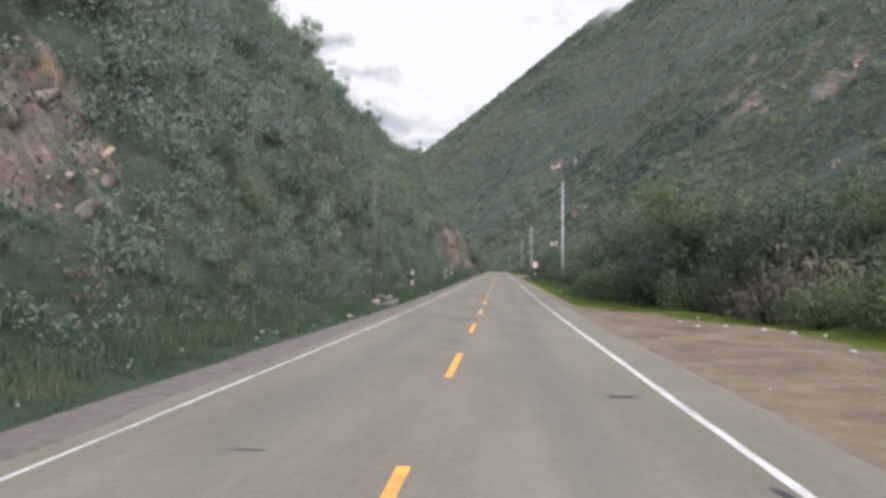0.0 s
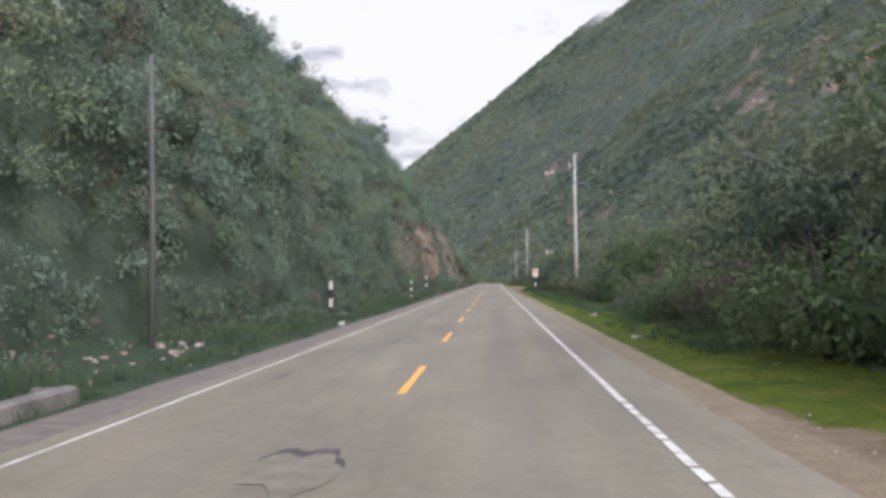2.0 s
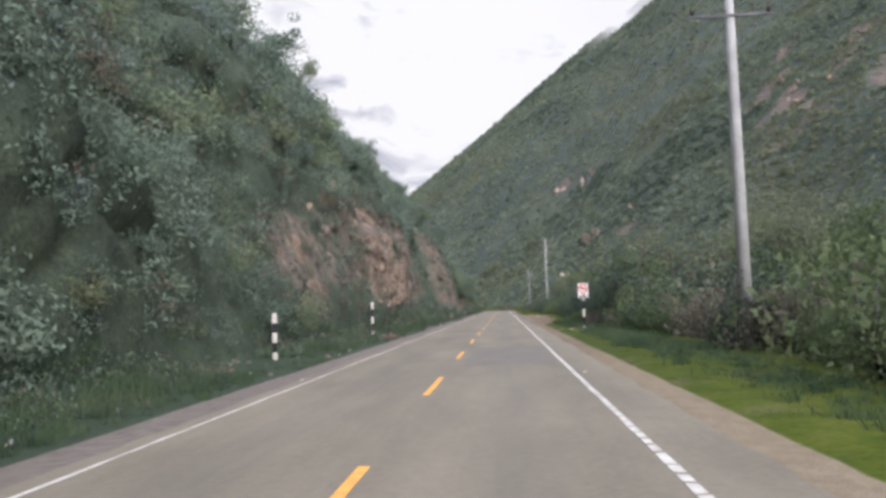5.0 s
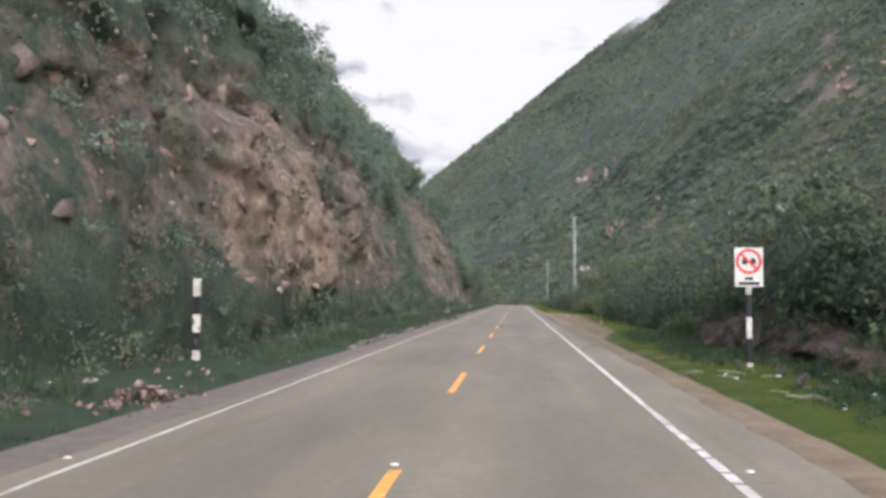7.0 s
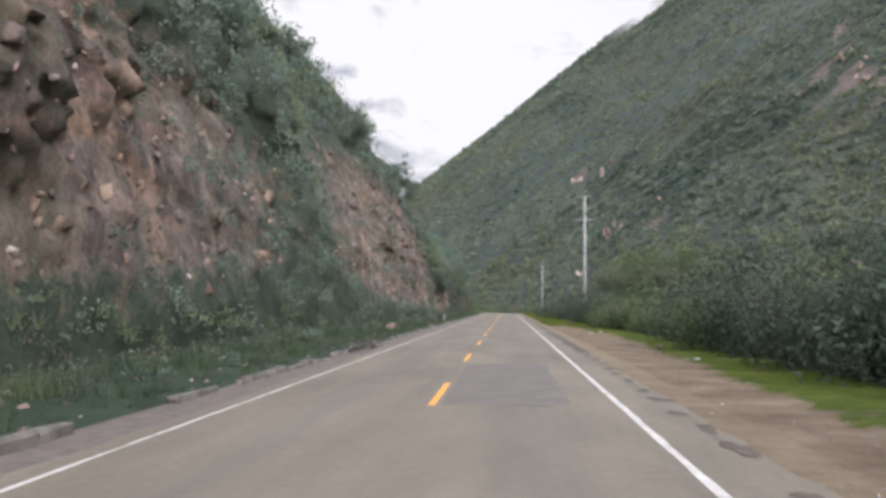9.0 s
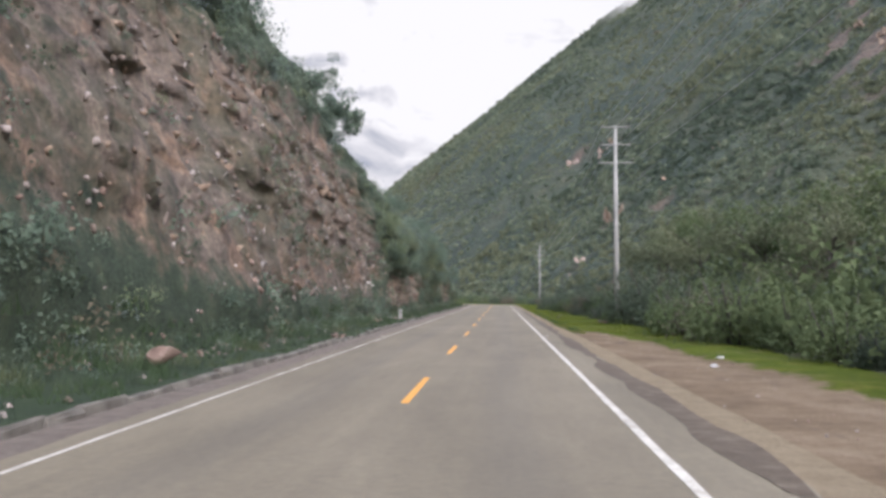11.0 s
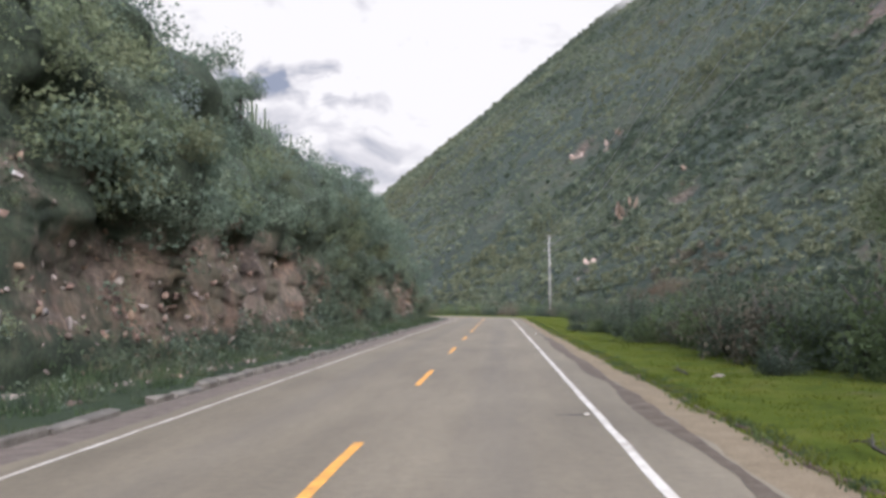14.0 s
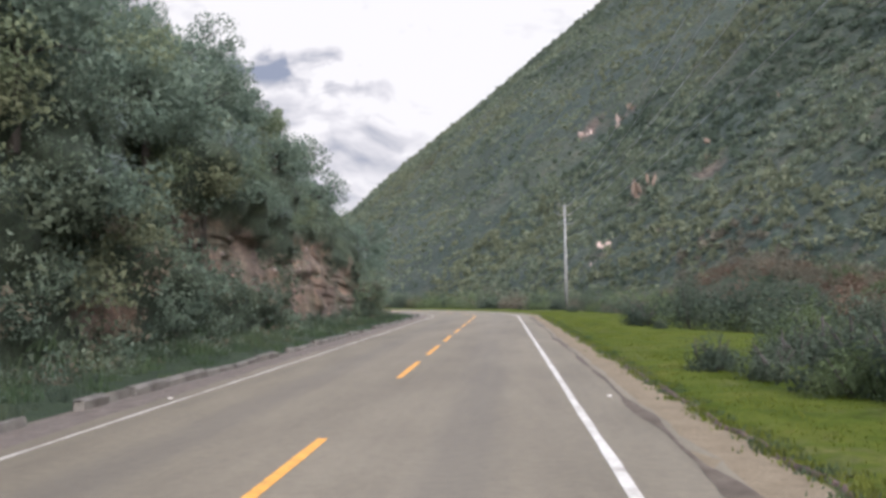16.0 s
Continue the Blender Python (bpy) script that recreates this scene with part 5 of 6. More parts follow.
# loose low bushes on the open grass near the bend, and dry brush on the bank behind
for s, d, k, sc in [(317.6, 6.6, 5, 0.75), (316.0, 7.3, 5, 0.8), (312.4, 7.6, 3, 0.6), (311.0, 8.6, 5, 0.95), (318.5, 8.6, 5, 0.9), (321, 9.2, 3, 0.65), (309, 8.4, 3, 0.7), (326, 12.4, 3, 0.7), (333, 13.5, 3, 0.9), (339.5, 10.6, 2, 0.72), (340.5, 13.2, 0, 0.95), (339, 15.6, 2, 0.62), (342, 8.8, 5, 1.3), (338, 18.4, 0, 0.75), (344, 16.8, 2, 0.7), (313.4, 8.0, 5, 1.35), (312.0, 8.3, 0, 0.5), (310.2, 8.5, 2, 0.42), (288.6, 9.1, 0, 0.82), (286.2, 9.8, 2, 0.7), (291.6, 9.2, 1, 0.9), (296, 9.8, 0, 0.85), (284.6, 10.2, 1, 0.85), (290.4, 9.4, 4, 0.95), (300.5, 10.4, 2, 0.75), (305.5, 11.6, 0, 0.8), (346, 14.5, 1, 0.7), (338, 9.0, 5, 0.4), (352, 10.0, 5, 0.5), (372, 8.4, 5, 0.6), (305, 8.6, 5, 0.8), (282, 8.3, 5, 0.8), (262, 8.6, 3, 0.6), (83, 8.2, 5, 1.0), (71, 8.5, 3, 0.9), (168, 8.4, 3, 0.9), (269.5, 8.7, 5, 1.1), (270.6, 9.0, 5, 0.9), (181, 8.8, 3, 0.6)]:
    bushes.set(k, ground_at(s, d), rb.uniform(0, 360), sc)
for s, d, k, sc in [(151, 10.4, 2, 0.75), (154.5, 10.3, 0, 0.85), (158, 10.6, 2, 0.75), (161.5, 10.2, 0, 0.8), (165, 9.9, 2, 0.65)]:
    place = ground_at(s, d)
    bushes.set(k, (place[0], place[1], place[2] + 0.9), rb.uniform(0, 360), sc)
for k in range(56):
    bushes.set(rb.choice([4, 4, 0, 5, 3]), ground_at(rb.uniform(332, 420), rb.uniform(19.0, 36)), rb.uniform(0, 360), rb.uniform(0.5, 1.0))

# trees along the brow of the cut, in the lightened slope leaf that offsets their own shade
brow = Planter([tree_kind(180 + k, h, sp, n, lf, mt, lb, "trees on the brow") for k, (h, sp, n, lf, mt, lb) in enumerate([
    (4.6, 4.4, 3400, 0.085, LEAF_SLOPE_HAZED, "dense green tree on the brow of the cut"),
    (3.6, 3.8, 3000, 0.085, LEAF_SLOPE_HAZED, "small bushy tree clinging to the slope"),
    (5.4, 4.2, 3200, 0.085, LEAF_FRESH_HAZED, "slender green tree on the brow of the cut"),
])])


def slope_at(s, v):
    p, _, _ = slope_point(np.array([float(s)]), np.array([float(v)]))
    return [float(c) for c in p[0] - np.array([0, 0, 0.2])]


for k in range(34):
    s = 20 + k * 7.0 + rb.uniform(-2.5, 2.5)
    v = rb.uniform(1.9, 2.06) if s > 245 else rb.uniform(1.6, 2.03)
    place = slope_at(s, v)
    if s > 245:
        place[2] -= 1.0
    brow.set(rb.choice([0, 1, 1, 2]), place, rb.uniform(0, 360), rb.uniform(0.7, 1.05) * (0.72 if s > 245 else 1.0))
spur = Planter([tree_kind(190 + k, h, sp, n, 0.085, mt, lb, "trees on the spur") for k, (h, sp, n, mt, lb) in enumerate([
    (4.6, 4.4, 5200, LEAF_SLOPE_HAZED, "dense green tree on the spur above the road"),
    (3.4, 3.8, 4400, LEAF_SLOPE_HAZED, "small bushy tree on the spur above the road"),
    (5.2, 4.0, 4800, LEAF_FRESH_HAZED, "slender light green tree on the spur"),
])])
for s, v, k, sc in [(266, 1.9, 0, 0.9), (299, 1.9, 1, 0.6), (338, 1.7, 1, 0.8), (341, 1.85, 2, 0.55), (345, 1.75, 0, 1.0), (348, 1.9, 0, 1.05), (351, 1.75, 1, 1.0), (318, 1.9, 1, 0.45), (323, 1.85, 1, 0.55), (327, 1.8, 0, 0.7), (331, 1.86, 1, 0.85), (335, 1.8, 1, 0.8), (322, 1.55, 1, 1.1), (329, 1.5, 1, 1.1), (315, 1.6, 1, 1.0), (343, 1.7, 1, 1.0), (353, 1.9, 1, 0.9), (339, 2.0, 0, 0.85), (333, 1.98, 0, 0.78), (326, 1.98, 0, 0.7), (346, 2.0, 2, 0.85), (361, 1.6, 0, 0.9), (368, 1.5, 1, 1.0), (376, 1.5, 0, 0.9)]:
    place = slope_at(s, v)
    place[2] -= 1.1 * sc if s > 310 else 0.0
    (spur if s > 270 else brow).set(k, place, rb.uniform(0, 360), sc)


# the tree that leans out over the end of the rock face, hung with strands of moss
mossy = tree_kind(207, 5.8, 5.4, 10000, 0.1, LEAF_SLOPE_HAZED, "leaning green tree hung with moss on the brow", "trees on the brow", 0.16)
mossy.matrix_basis = pose(-13.1, 276.0, 13.1, 0, 6, 40)
strand_rng = np.random.default_rng(207)
strand_p = []
for k in range(34):
    a, r = strand_rng.uniform(0, 6.283), strand_rng.uniform(0.9, 2.6)
    top_z, length = strand_rng.uniform(2.6, 3.6), strand_rng.uniform(0.8, 2.3)
    t = np.linspace(0, 1, 26)[:, None]
    strand_p.append(np.array([math.cos(a) * r, math.sin(a) * r, top_z]) + t * np.array([0, 0, -length]) + strand_rng.normal(size=(26, 3)) * 0.05)
strand_v = leaf_quads(np.concatenate(strand_p), np.full(34 * 26, 0.07), strand_rng, None, 2.0, True)
moss_strands = new("moss_strands", quick_mesh("moss_strands", strand_v, np.arange(len(strand_v)).reshape(-1, 3), [LEAF_GREY_HAZED]))
moss_strands.parent = mossy
tagged(moss_strands, "grey-green hanging moss strands")

# rounded bushes and low trees that crowd the wooded parts of the slope
set_bushes = []
tries = 0
while len(set_bushes) < 330 and tries < 6000:
    tries += 1
    s, v = (rb.uniform(14, 150), rb.uniform(1.03, 2.0)) if rb.random() < 0.7 else (rb.choice([rb.uniform(150, 262), rb.uniform(276, 362)]), rb.uniform(1.06, 2.0))
    p, rkk, _ = slope_point(np.array([s]), np.array([v]))
    x, y, z = (float(c) for c in p[0])
    if float(rkk[0]) > 0.2 or (262 < s < 284 and z < 6) or (s > 328 and v > 1.75):
        continue
    size = rb.uniform(0.55, 1.15) * (0.7 if v < 1.15 else 1.0) * (0.75 if s > 262 else 1.0)
    if any((x - a) ** 2 + (y - b) ** 2 + (z - c) ** 2 < (1.35 * (size + q)) ** 2 for a, b, c, q in set_bushes):
        continue
    if v < 1.2 and any(ps - 9 < s < ps + 1.5 for ps, _ in POSTS):
        continue
    set_bushes.append((x, y, z, size))
for v, size in ((1.03, 0.75), (1.1, 0.85), (1.18, 0.8), (1.27, 0.7)):
    set_bushes.append((*slope_at(172.2 + rb.uniform(-0.6, 0.6), v), size))
for k in range(16):
    set_bushes.append((*slope_at(rb.uniform(311, 326), rb.uniform(1.32, 1.62)), rb.uniform(0.55, 0.85)))
for k in range(40):
    s, v = rb.uniform(279, 301), rb.uniform(1.35, 1.66)
    if float(slope_point(np.array([s]), np.array([v]))[1][0]) < 0.35:
        set_bushes.append((*slope_at(s, v), rb.uniform(0.5, 0.8)))
sb = np.array(set_bushes)
sb[:, 2] -= 0.7 * sb[:, 3]
scatter("slope_bushes", "full rounded green bushes crowding the wooded slope", sb[:, :3], 2.1 * sb[:, 3], [clump_template(420 + k, 1150, 0.048, 18) for k in range(6)], [LEAF_SLOPE_HAZED, LEAF_FRESH_HAZED, LEAF_OLIVE, LEAF_DARK], 421, mat_of=[3 if 171 < y < 174 else rb.choice([0, 0, 0, 1, 1, 2, 3]) for y in sb[:, 1]])


# ---- utility poles ----
def utility_pole(x, y, z0, height, arm_material, arm_label):
    root = thing("utility_pole", "tall tapered grey concrete utility pole with three crossarms", "utility pole", "utility poles", pose(x, y, z0))
    bm = bmesh.new()
    tube(bm, [(0, 0, -0.5), (0, 0, height * 0.5), (0, 0, height)], [0.235, 0.18, 0.12], 14)
    part("shaft", bm, POLE_CONCRETE, root)
    for k, (zz, w) in enumerate(((height - 0.12, 2.25), (height - 1.5, 2.4), (height - 2.9, 2.7))):
        bm = bmesh.new()
        box(bm, 0, -0.12, zz, w, 0.085, 0.085, 0.012)
        arm = part("crossarm", bm, arm_material, root, arm_label)
        for sx in (-0.45, 0.45):
            bm = bmesh.new()
            tube(bm, [(sx * w, -0.12, zz + 0.04 + 0.03 * j) for j in range(8)], [0.03, 0.04, 0.11, 0.05, 0.095, 0.045, 0.08, 0.035], 10)
            part("insulator", bm, DARK_HOLE, arm)
    return root


POLES = [(9.2, -30.0, -0.1, 14.2), (9.25, 121.2, -0.1, 13.8), (10.4, 273.2, -0.1, 15.0), (11.6, 434.0, -0.3, 15.3)]
for x, y, z0, h in POLES:
    utility_pole(x, y, z0, h, *((POLE_CONCRETE, "pale concrete crossarm") if y > 200 else (STEEL, "dark weathered steel crossarm")))


def wire(a, b, sag):
    cu = bpy.data.curves.new("power_line", 'CURVE')
    cu.dimensions, cu.bevel_depth, cu.bevel_resolution = '3D', 0.012, 1
    sp = cu.splines.new('POLY')
    n = 28
    sp.points.add(n)
    for i in range(n + 1):
        t = i / n
        p = Vector(a).lerp(Vector(b), t)
        sp.points[i].co = (p.x, p.y, p.z - sag * 4 * t * (1 - t), 1)
    cu.materials.append(WIRE)
    tagged(new("power_line", cu), "thin pale grey sagging overhead power line between poles", "power line", "power lines")


for (xa, ya, za, ha), (xb, yb, zb, hb) in zip(POLES[:-1], POLES[1:]):
    for drop, w in ((0.12, 2.25), (1.5, 2.4), (2.9, 2.7)):
        for sx in (-0.45, 0.45):
            wire((xa + sx * w, ya - 0.12, za + ha - drop + 0.22), (xb + sx * w, yb - 0.12, zb + hb - drop + 0.22), 2.2)


# ---- striped marker posts and the sign ----
def marker_post(x, y, z0, height, label, bands=6, width=0.16):
    root = thing("marker_post", label, "marker post", "", pose(x, y, z0))
    step = height / bands
    for k in range(bands):
        bm = bmesh.new()
        box(bm, 0, 0, step * (k + 0.5), width, width * 0.7, step - 0.004, 0.008)
        part("band", bm, WHITE_PAINT if (bands - k) % 2 else BLACK_PAINT, root, "white painted band" if (bands - k) % 2 else "black painted band")
    return root


marker_post(-7.35, 84.0, -0.14, 1.9, "black and white banded post on the grass bank", 4, 0.17)
marker_post(-6.66, 124.0, -0.05, 1.75, "black and white banded post beside the road edge", 5)
marker_post(-7.32, 152.7, -0.18, 2.4, "tall black and white banded post below the rock face", 5, 0.18)


def no_overtaking_sign(x, y, z0):
    root = thing("road_sign", "white rectangular no-overtaking sign on a banded post", "road sign", "", pose(x, y, z0))
    heights = [0.0, 0.2, 0.78, 1.3, 1.85, 2.05]
    for k, (a, b) in enumerate(zip(heights[:-1], heights[1:])):
        bm = bmesh.new()
        box(bm, 0, 0, (a + b) / 2, 0.13, 0.1, b - a - 0.004, 0.006)
        part("band", bm, BLACK_PAINT if k % 2 else WHITE_PAINT, root)
    bm = bmesh.new()
    box(bm, 0, -0.06, 2.52, 0.68, 0.02, 0.96, 0.006)
    board = part("board", bm, SIGN_WHITE, root)
    bm = bmesh.new()
    ring_o, ring_i = [], []
    for k in range(40):
        a = 2 * math.pi * k / 40
        ring_o.append(bm.verts.new((0.31 * math.cos(a), -0.075, 2.66 + 0.31 * math.sin(a))))
        ring_i.append(bm.verts.new((0.24 * math.cos(a), -0.075, 2.66 + 0.24 * math.sin(a))))
    for k in range(40):
        j = (k + 1) % 40
        bm.faces.new((ring_o[k], ring_o[j], ring_i[j], ring_i[k]))
    part("ring", bm, SIGN_RED, board, "red ring")
    bm = bmesh.new()
    box(bm, 0, -0.077, 2.66, 0.5, 0.004, 0.06, 0, Matrix.Rotation(0, 3, 'Y'))
    bmesh.ops.rotate(bm, cent=(0, -0.077, 2.66), matrix=Matrix.Rotation(radians(45), 3, 'Y'), verts=bm.verts)
    part("slash", bm, SIGN_RED, board, "red diagonal bar")
    for dx, mt in ((-0.1, BLACK_PAINT), (0.1, BLACK_PAINT)):
        bm = bmesh.new()
        box(bm, dx, -0.074, 2.64, 0.13, 0.004, 0.1, 0.001)
        box(bm, dx, -0.074, 2.71, 0.09, 0.004, 0.06, 0.001)
        part("car_symbol", bm, mt, board, "black car symbol")
    for zz, w in ((2.24, 0.2), (2.12, 0.5)):
        bm = bmesh.new()
        box(bm, 0, -0.074, zz, w, 0.004, 0.07, 0.001)
        part("lettering_bar", bm, BLACK_PAINT, board)
    return root


no_overtaking_sign(6.85, 151.8, 0.0)

# bare earth bank behind the sign
bank_s, bank_u = np.linspace(149, 168, 190), np.linspace(0, 1, 30)
bs_, bu_ = np.meshgrid(bank_s, bank_u, indexing="ij")
bq = np.stack([bs_ * 0.7, bu_ * 1.6, bs_ * 0], -1).reshape(-1, 3)
lump, crumb = fbm(bq, 4).reshape(bs_.shape), cells(bq * np.array([3.2, 3.0, 1])).reshape(bs_.shape) + 0.6 * fbm(bq * 6 + 4, 4, 0.65).reshape(bs_.shape)
bank_h = (1.15 + 0.4 * lump) * np.clip((bs_ - 149) / 3, 0, 1) * np.clip((168 - bs_) / 3, 0, 1)
bank_z = bank_h * np.sin(np.clip(bu_ * 1.25, 0, 1) * math.pi / 2) - 0.15 - np.clip(bu_ - 0.8, 0, 1) * 3 + 0.06 * crumb
bank_p = on_road(bs_, 8.1 + 2.0 * bu_ ** 2.2 + 0.25 * lump + 0.16 * crumb, bank_z)
earth_bank = new("earth_bank", quick_mesh("earth_bank", bank_p.reshape(-1, 3), grid_faces(190, 30), [RED_EARTH]))
tuft_rng = np.random.default_rng(149)
tuft_p = bank_p[tuft_rng.integers(2, 188, 190), np.minimum((tuft_rng.uniform(0, 1, 190) ** 0.8 * 27).astype(int), 24)]
scatter("bank_weeds", "weeds and dry creepers hanging over the earth bank", tuft_p, tuft_rng.uniform(0.12, 0.42, 190), [clump_template(240 + k, 120, 0.1, 8) for k in range(4)], [LEAF_DARK, LEAF_BRIGHT, LEAF_RUST, LEAF_DRY], 150, "weeds", tuft_rng.choice([0, 0, 1, 2, 3], 190))
tagged(earth_bank, "low crumbling bank of reddish bare earth below bushes", "earth bank", kind="structure")

# weathered trunk standing on the bank
root = thing("wooden_pole", "thin weathered bare wooden pole on the bank", "pole", "", pose(-7.4, 58.6, 0.3, 0, 0, 0))
bm = bmesh.new()
tube(bm, [(0, 0, -0.5), (0.02, 0, 3.5), (-0.02, 0.02, 7.4)], [0.085, 0.07, 0.05], 10)
part("shaft", bm, DEAD_WOOD, root)

# ---- kerb stones along the foot of the slope ----
rk_ = random.Random(3)
s = 159.0
while s < 372:
    ln = rk_.choice([1.0, 1.5, 1.8, 2.2])
    if rk_.random() < 0.8:
        hgt, wd = rk_.uniform(0.1, 0.2), rk_.uniform(0.16, 0.22)
        bm = bmesh.new()
        box(bm, 0, 0, hgt / 2 - 0.04, wd, ln - 0.03, hgt + 0.08, 0.03)
        for v in bm.verts:
            v.co += Vector((rk_.uniform(-0.02, 0.02), rk_.uniform(-0.05, 0.05), rk_.uniform(-0.05, 0.015)))
        p = on_road(s + ln / 2, -4.36 + rk_.uniform(-0.04, 0.04))
        a = max(0.0, s + ln / 2 - BEND_AT) / BEND_R
        ob = part("kerb_stone", bm, CONCRETE, None)
        ob.matrix_basis = pose(*p, rk_.uniform(-1, 1), rk_.uniform(-4, 4), math.degrees(a) + rk_.uniform(-1.5, 1.5))
        tagged(ob, "weathered chipped concrete kerb block at the road edge", "kerb block", "kerb blocks")
    s += ln


# ---- rocks ----
def stone_mesh(name, seed, material, flat=0.75, chip=True):
    """An angular broken stone about one metre across."""
    rr = random.Random(seed)
    bm = bmesh.new()
    for _ in range(11):
        d = Vector((rr.gauss(0, 1), rr.gauss(0, 1), rr.gauss(0, 1))).normalized() * rr.uniform(0.38, 0.55)
        bm.verts.new((d.x, d.y * 0.85, d.z * flat))
    r = bmesh.ops.convex_hull(bm, input=bm.verts)
    bmesh.ops.delete(bm, geom=[g for g in r["geom_interior"] if isinstance(g, bmesh.types.BMVert)], context='VERTS')
    if chip:
        bmesh.ops.bevel(bm, geom=list(bm.edges), offset=0.025, segments=1, affect='EDGES')
    me = bpy.data.meshes.new(name)
    bm.to_mesh(me)
    bm.free()
    me.materials.append(material)
    return me


stones = [stone_mesh("rock", 300 + k, m, f) for k, (m, f) in enumerate([(STONE, 0.8), (STONE, 0.6), (RED_STONE, 0.8), (RED_STONE, 0.55), (STONE, 0.9), (WHITE_STONE, 0.7)])]
STONE_LABELS = ["angular grey stone fallen on the slope", "flat grey stone fallen on the slope", "reddish-brown stone fallen on the slope", "flat reddish stone slab on the bank", "blocky grey stone on the slope", "pale broken stone among the weeds"]


def rock(k, place, size, turn=None):
    ob = new("rock", stones[k])
    rr = random.Random(int(place[1] * 97))
    ob.matrix_basis = pose(*place, rr.uniform(-20, 20), rr.uniform(-20, 20), rr.uniform(0, 360) if turn is None else turn)
    ob.scale = (size, size, size)
    tagged(ob, STONE_LABELS[k], "rock", "fallen rocks")


rr = random.Random(44)
for k in range(150):
    s = rr.choice([rr.uniform(226, 312), rr.uniform(226, 312), rr.uniform(140, 225), rr.uniform(15, 60)])
    v = rr.uniform(0.75, 1.45) if s > 225 else rr.uniform(0.6, 1.15)
    p, rkk, _ = slope_point(np.array([s]), np.array([v]))
    if float(rkk[0]) < 0.35 and v > 1.0:
        continue
    rock(rr.choice([0, 1, 0, 2, 3, 4, 4, 5] if s < 280 else [2, 3, 2]), [float(c) for c in p[0]], rr.uniform(0.18, 0.55))
for k, s, d, z, size in [(3, 223.8, -6.1, 0.35, 0.95), (3, 144.0, -5.0, 0.06, 0.7), (2, 239.0, -5.0, 0.1, 0.45), (3, 240.2, -4.9, 0.06, 0.4), (4, 45.5, -5.4, 0.2, 0.6), (1, 33.5, -4.8, 0.08, 0.45), (2, 204.5, 7.6, 0.08, 0.4), (1, 77.5, 6.0, 0.05, 0.5), (1, 62.3, 5.6, 0.04, 0.45), (3, 258.6, -6.2, 0.12, 0.75), (2, 259.4, -6.0, 0.12, 0.5), (3, 262.0, 8.0, 0.08, 0.6), (2, 261.2, 8.2, 0.08, 0.45), (1, 281.0, 6.6, 0.05, 0.4)]:
    rock(k, on_road(s, d, z), size)
# the big pale boulder
bm = bmesh.new()
bmesh.ops.create_icosphere(bm, subdivisions=4, radius=0.5)
for v in bm.verts:
    q = v.co.normalized()
    v.co = q * (0.5 + 0.17 * noise.noise(q * 1.9) + 0.06 * noise.noise(q * 4.6) + 0.05 * abs(noise.noise(q * 2.6 + Vector((4, 1, 2)))))
ob = part("boulder", bm, WHITE_STONE, None)
ob.matrix_basis = pose(-8.9, 273.0, 2.55, 10, 0, 75)
ob.scale = (1.2, 0.9, 0.72)
tagged(ob, "large rounded pale white boulder lodged on the slope", "boulder")


def stone_stuff(name, label, places, sizes, mats, seed, squash=(1, 1, 1)):
    rng = np.random.default_rng(seed)
    base = []
    for k in range(6):
        me = stone_mesh("stone_template", 400 + k, STONE, 0.7, False)
        me.calc_loop_triangles()
        v = np.array([p.co[:] for p in me.vertices])
        t = np.array([q.vertices[:] for q in me.loop_triangles])
        base.append((v, t))
        bpy.data.meshes.remove(me)
    vo, fo, mi, n = [], [], [], 0
    for p, sz in zip(places, sizes):
        v, t = base[rng.integers(6)]
        e = Euler(rng.uniform(0, 6.28, 3)).to_matrix()
        vo.append((v * np.array(squash)) @ np.array(e) * sz + p)
        fo.append(t + n)
        mi.append(np.full(len(t), rng.integers(len(mats))))
        n += len(v)
    ob = new(name, quick_mesh(name, np.concatenate(vo), np.concatenate(fo), mats, mat_index=np.concatenate(mi)))
    return tagged(ob, label, "stones", kind="stuff")


rng = np.random.default_rng(77)
n = 1400
ss_ = np.concatenate([rng.uniform(225, 302, 1000), rng.uniform(135, 225, 150), rng.uniform(5, 130, 250)])
vs_ = np.where(ss_ > 225, 0.55 + rng.uniform(0, 1, n) ** 1.3 * 0.55, 0.3 + rng.uniform(0, 1, n) * 0.7)
pp, _, _ = slope_point(ss_, vs_)
stone_stuff("scree", "loose grey and reddish broken stones on the slope", pp, rng.uniform(0.08, 0.34, n) ** 1.15, [STONE, RED_STONE, STONE, HILL_ROCK, HILL_ROCK], 5)

n = 3800
ss_ = np.concatenate([rng.uniform(222, 290, 1900), rng.uniform(146, 216, 900), rng.uniform(14, 42, 400), rng.uniform(285, 362, 600)])
vs_ = 1.0 + rng.uniform(0, 1, n) ** 1.2 * 0.8
pp, rk, _ = slope_point(ss_, vs_)
ok = rk > 0.42
pp[:, 0] += 0.03
stone_stuff("cliff_stones", "small angular broken stones sticking out of the cut face", pp[ok], rng.uniform(0.1, 0.5, n)[ok] ** 1.4, [HILL_ROCK, HILL_ROCK, STONE, RED_STONE, OCHRE_ROCK], 15)
n = 1900
ss_ = np.concatenate([rng.uniform(12, 30, 420), rng.uniform(132, 216, 1180), rng.uniform(216, 262, 300)])
vs_ = 1.0 + rng.uniform(0, 1, n) ** 1.1 * 0.72
pp, rk, _ = slope_point(ss_, vs_)
ok = rk > 0.38
block_size = rng.uniform(0.3, 1.0, n) ** 1.6 * np.interp(ss_, [30, 140], [1.5, 1.15])
pp[:, 0] -= 0.24 * block_size
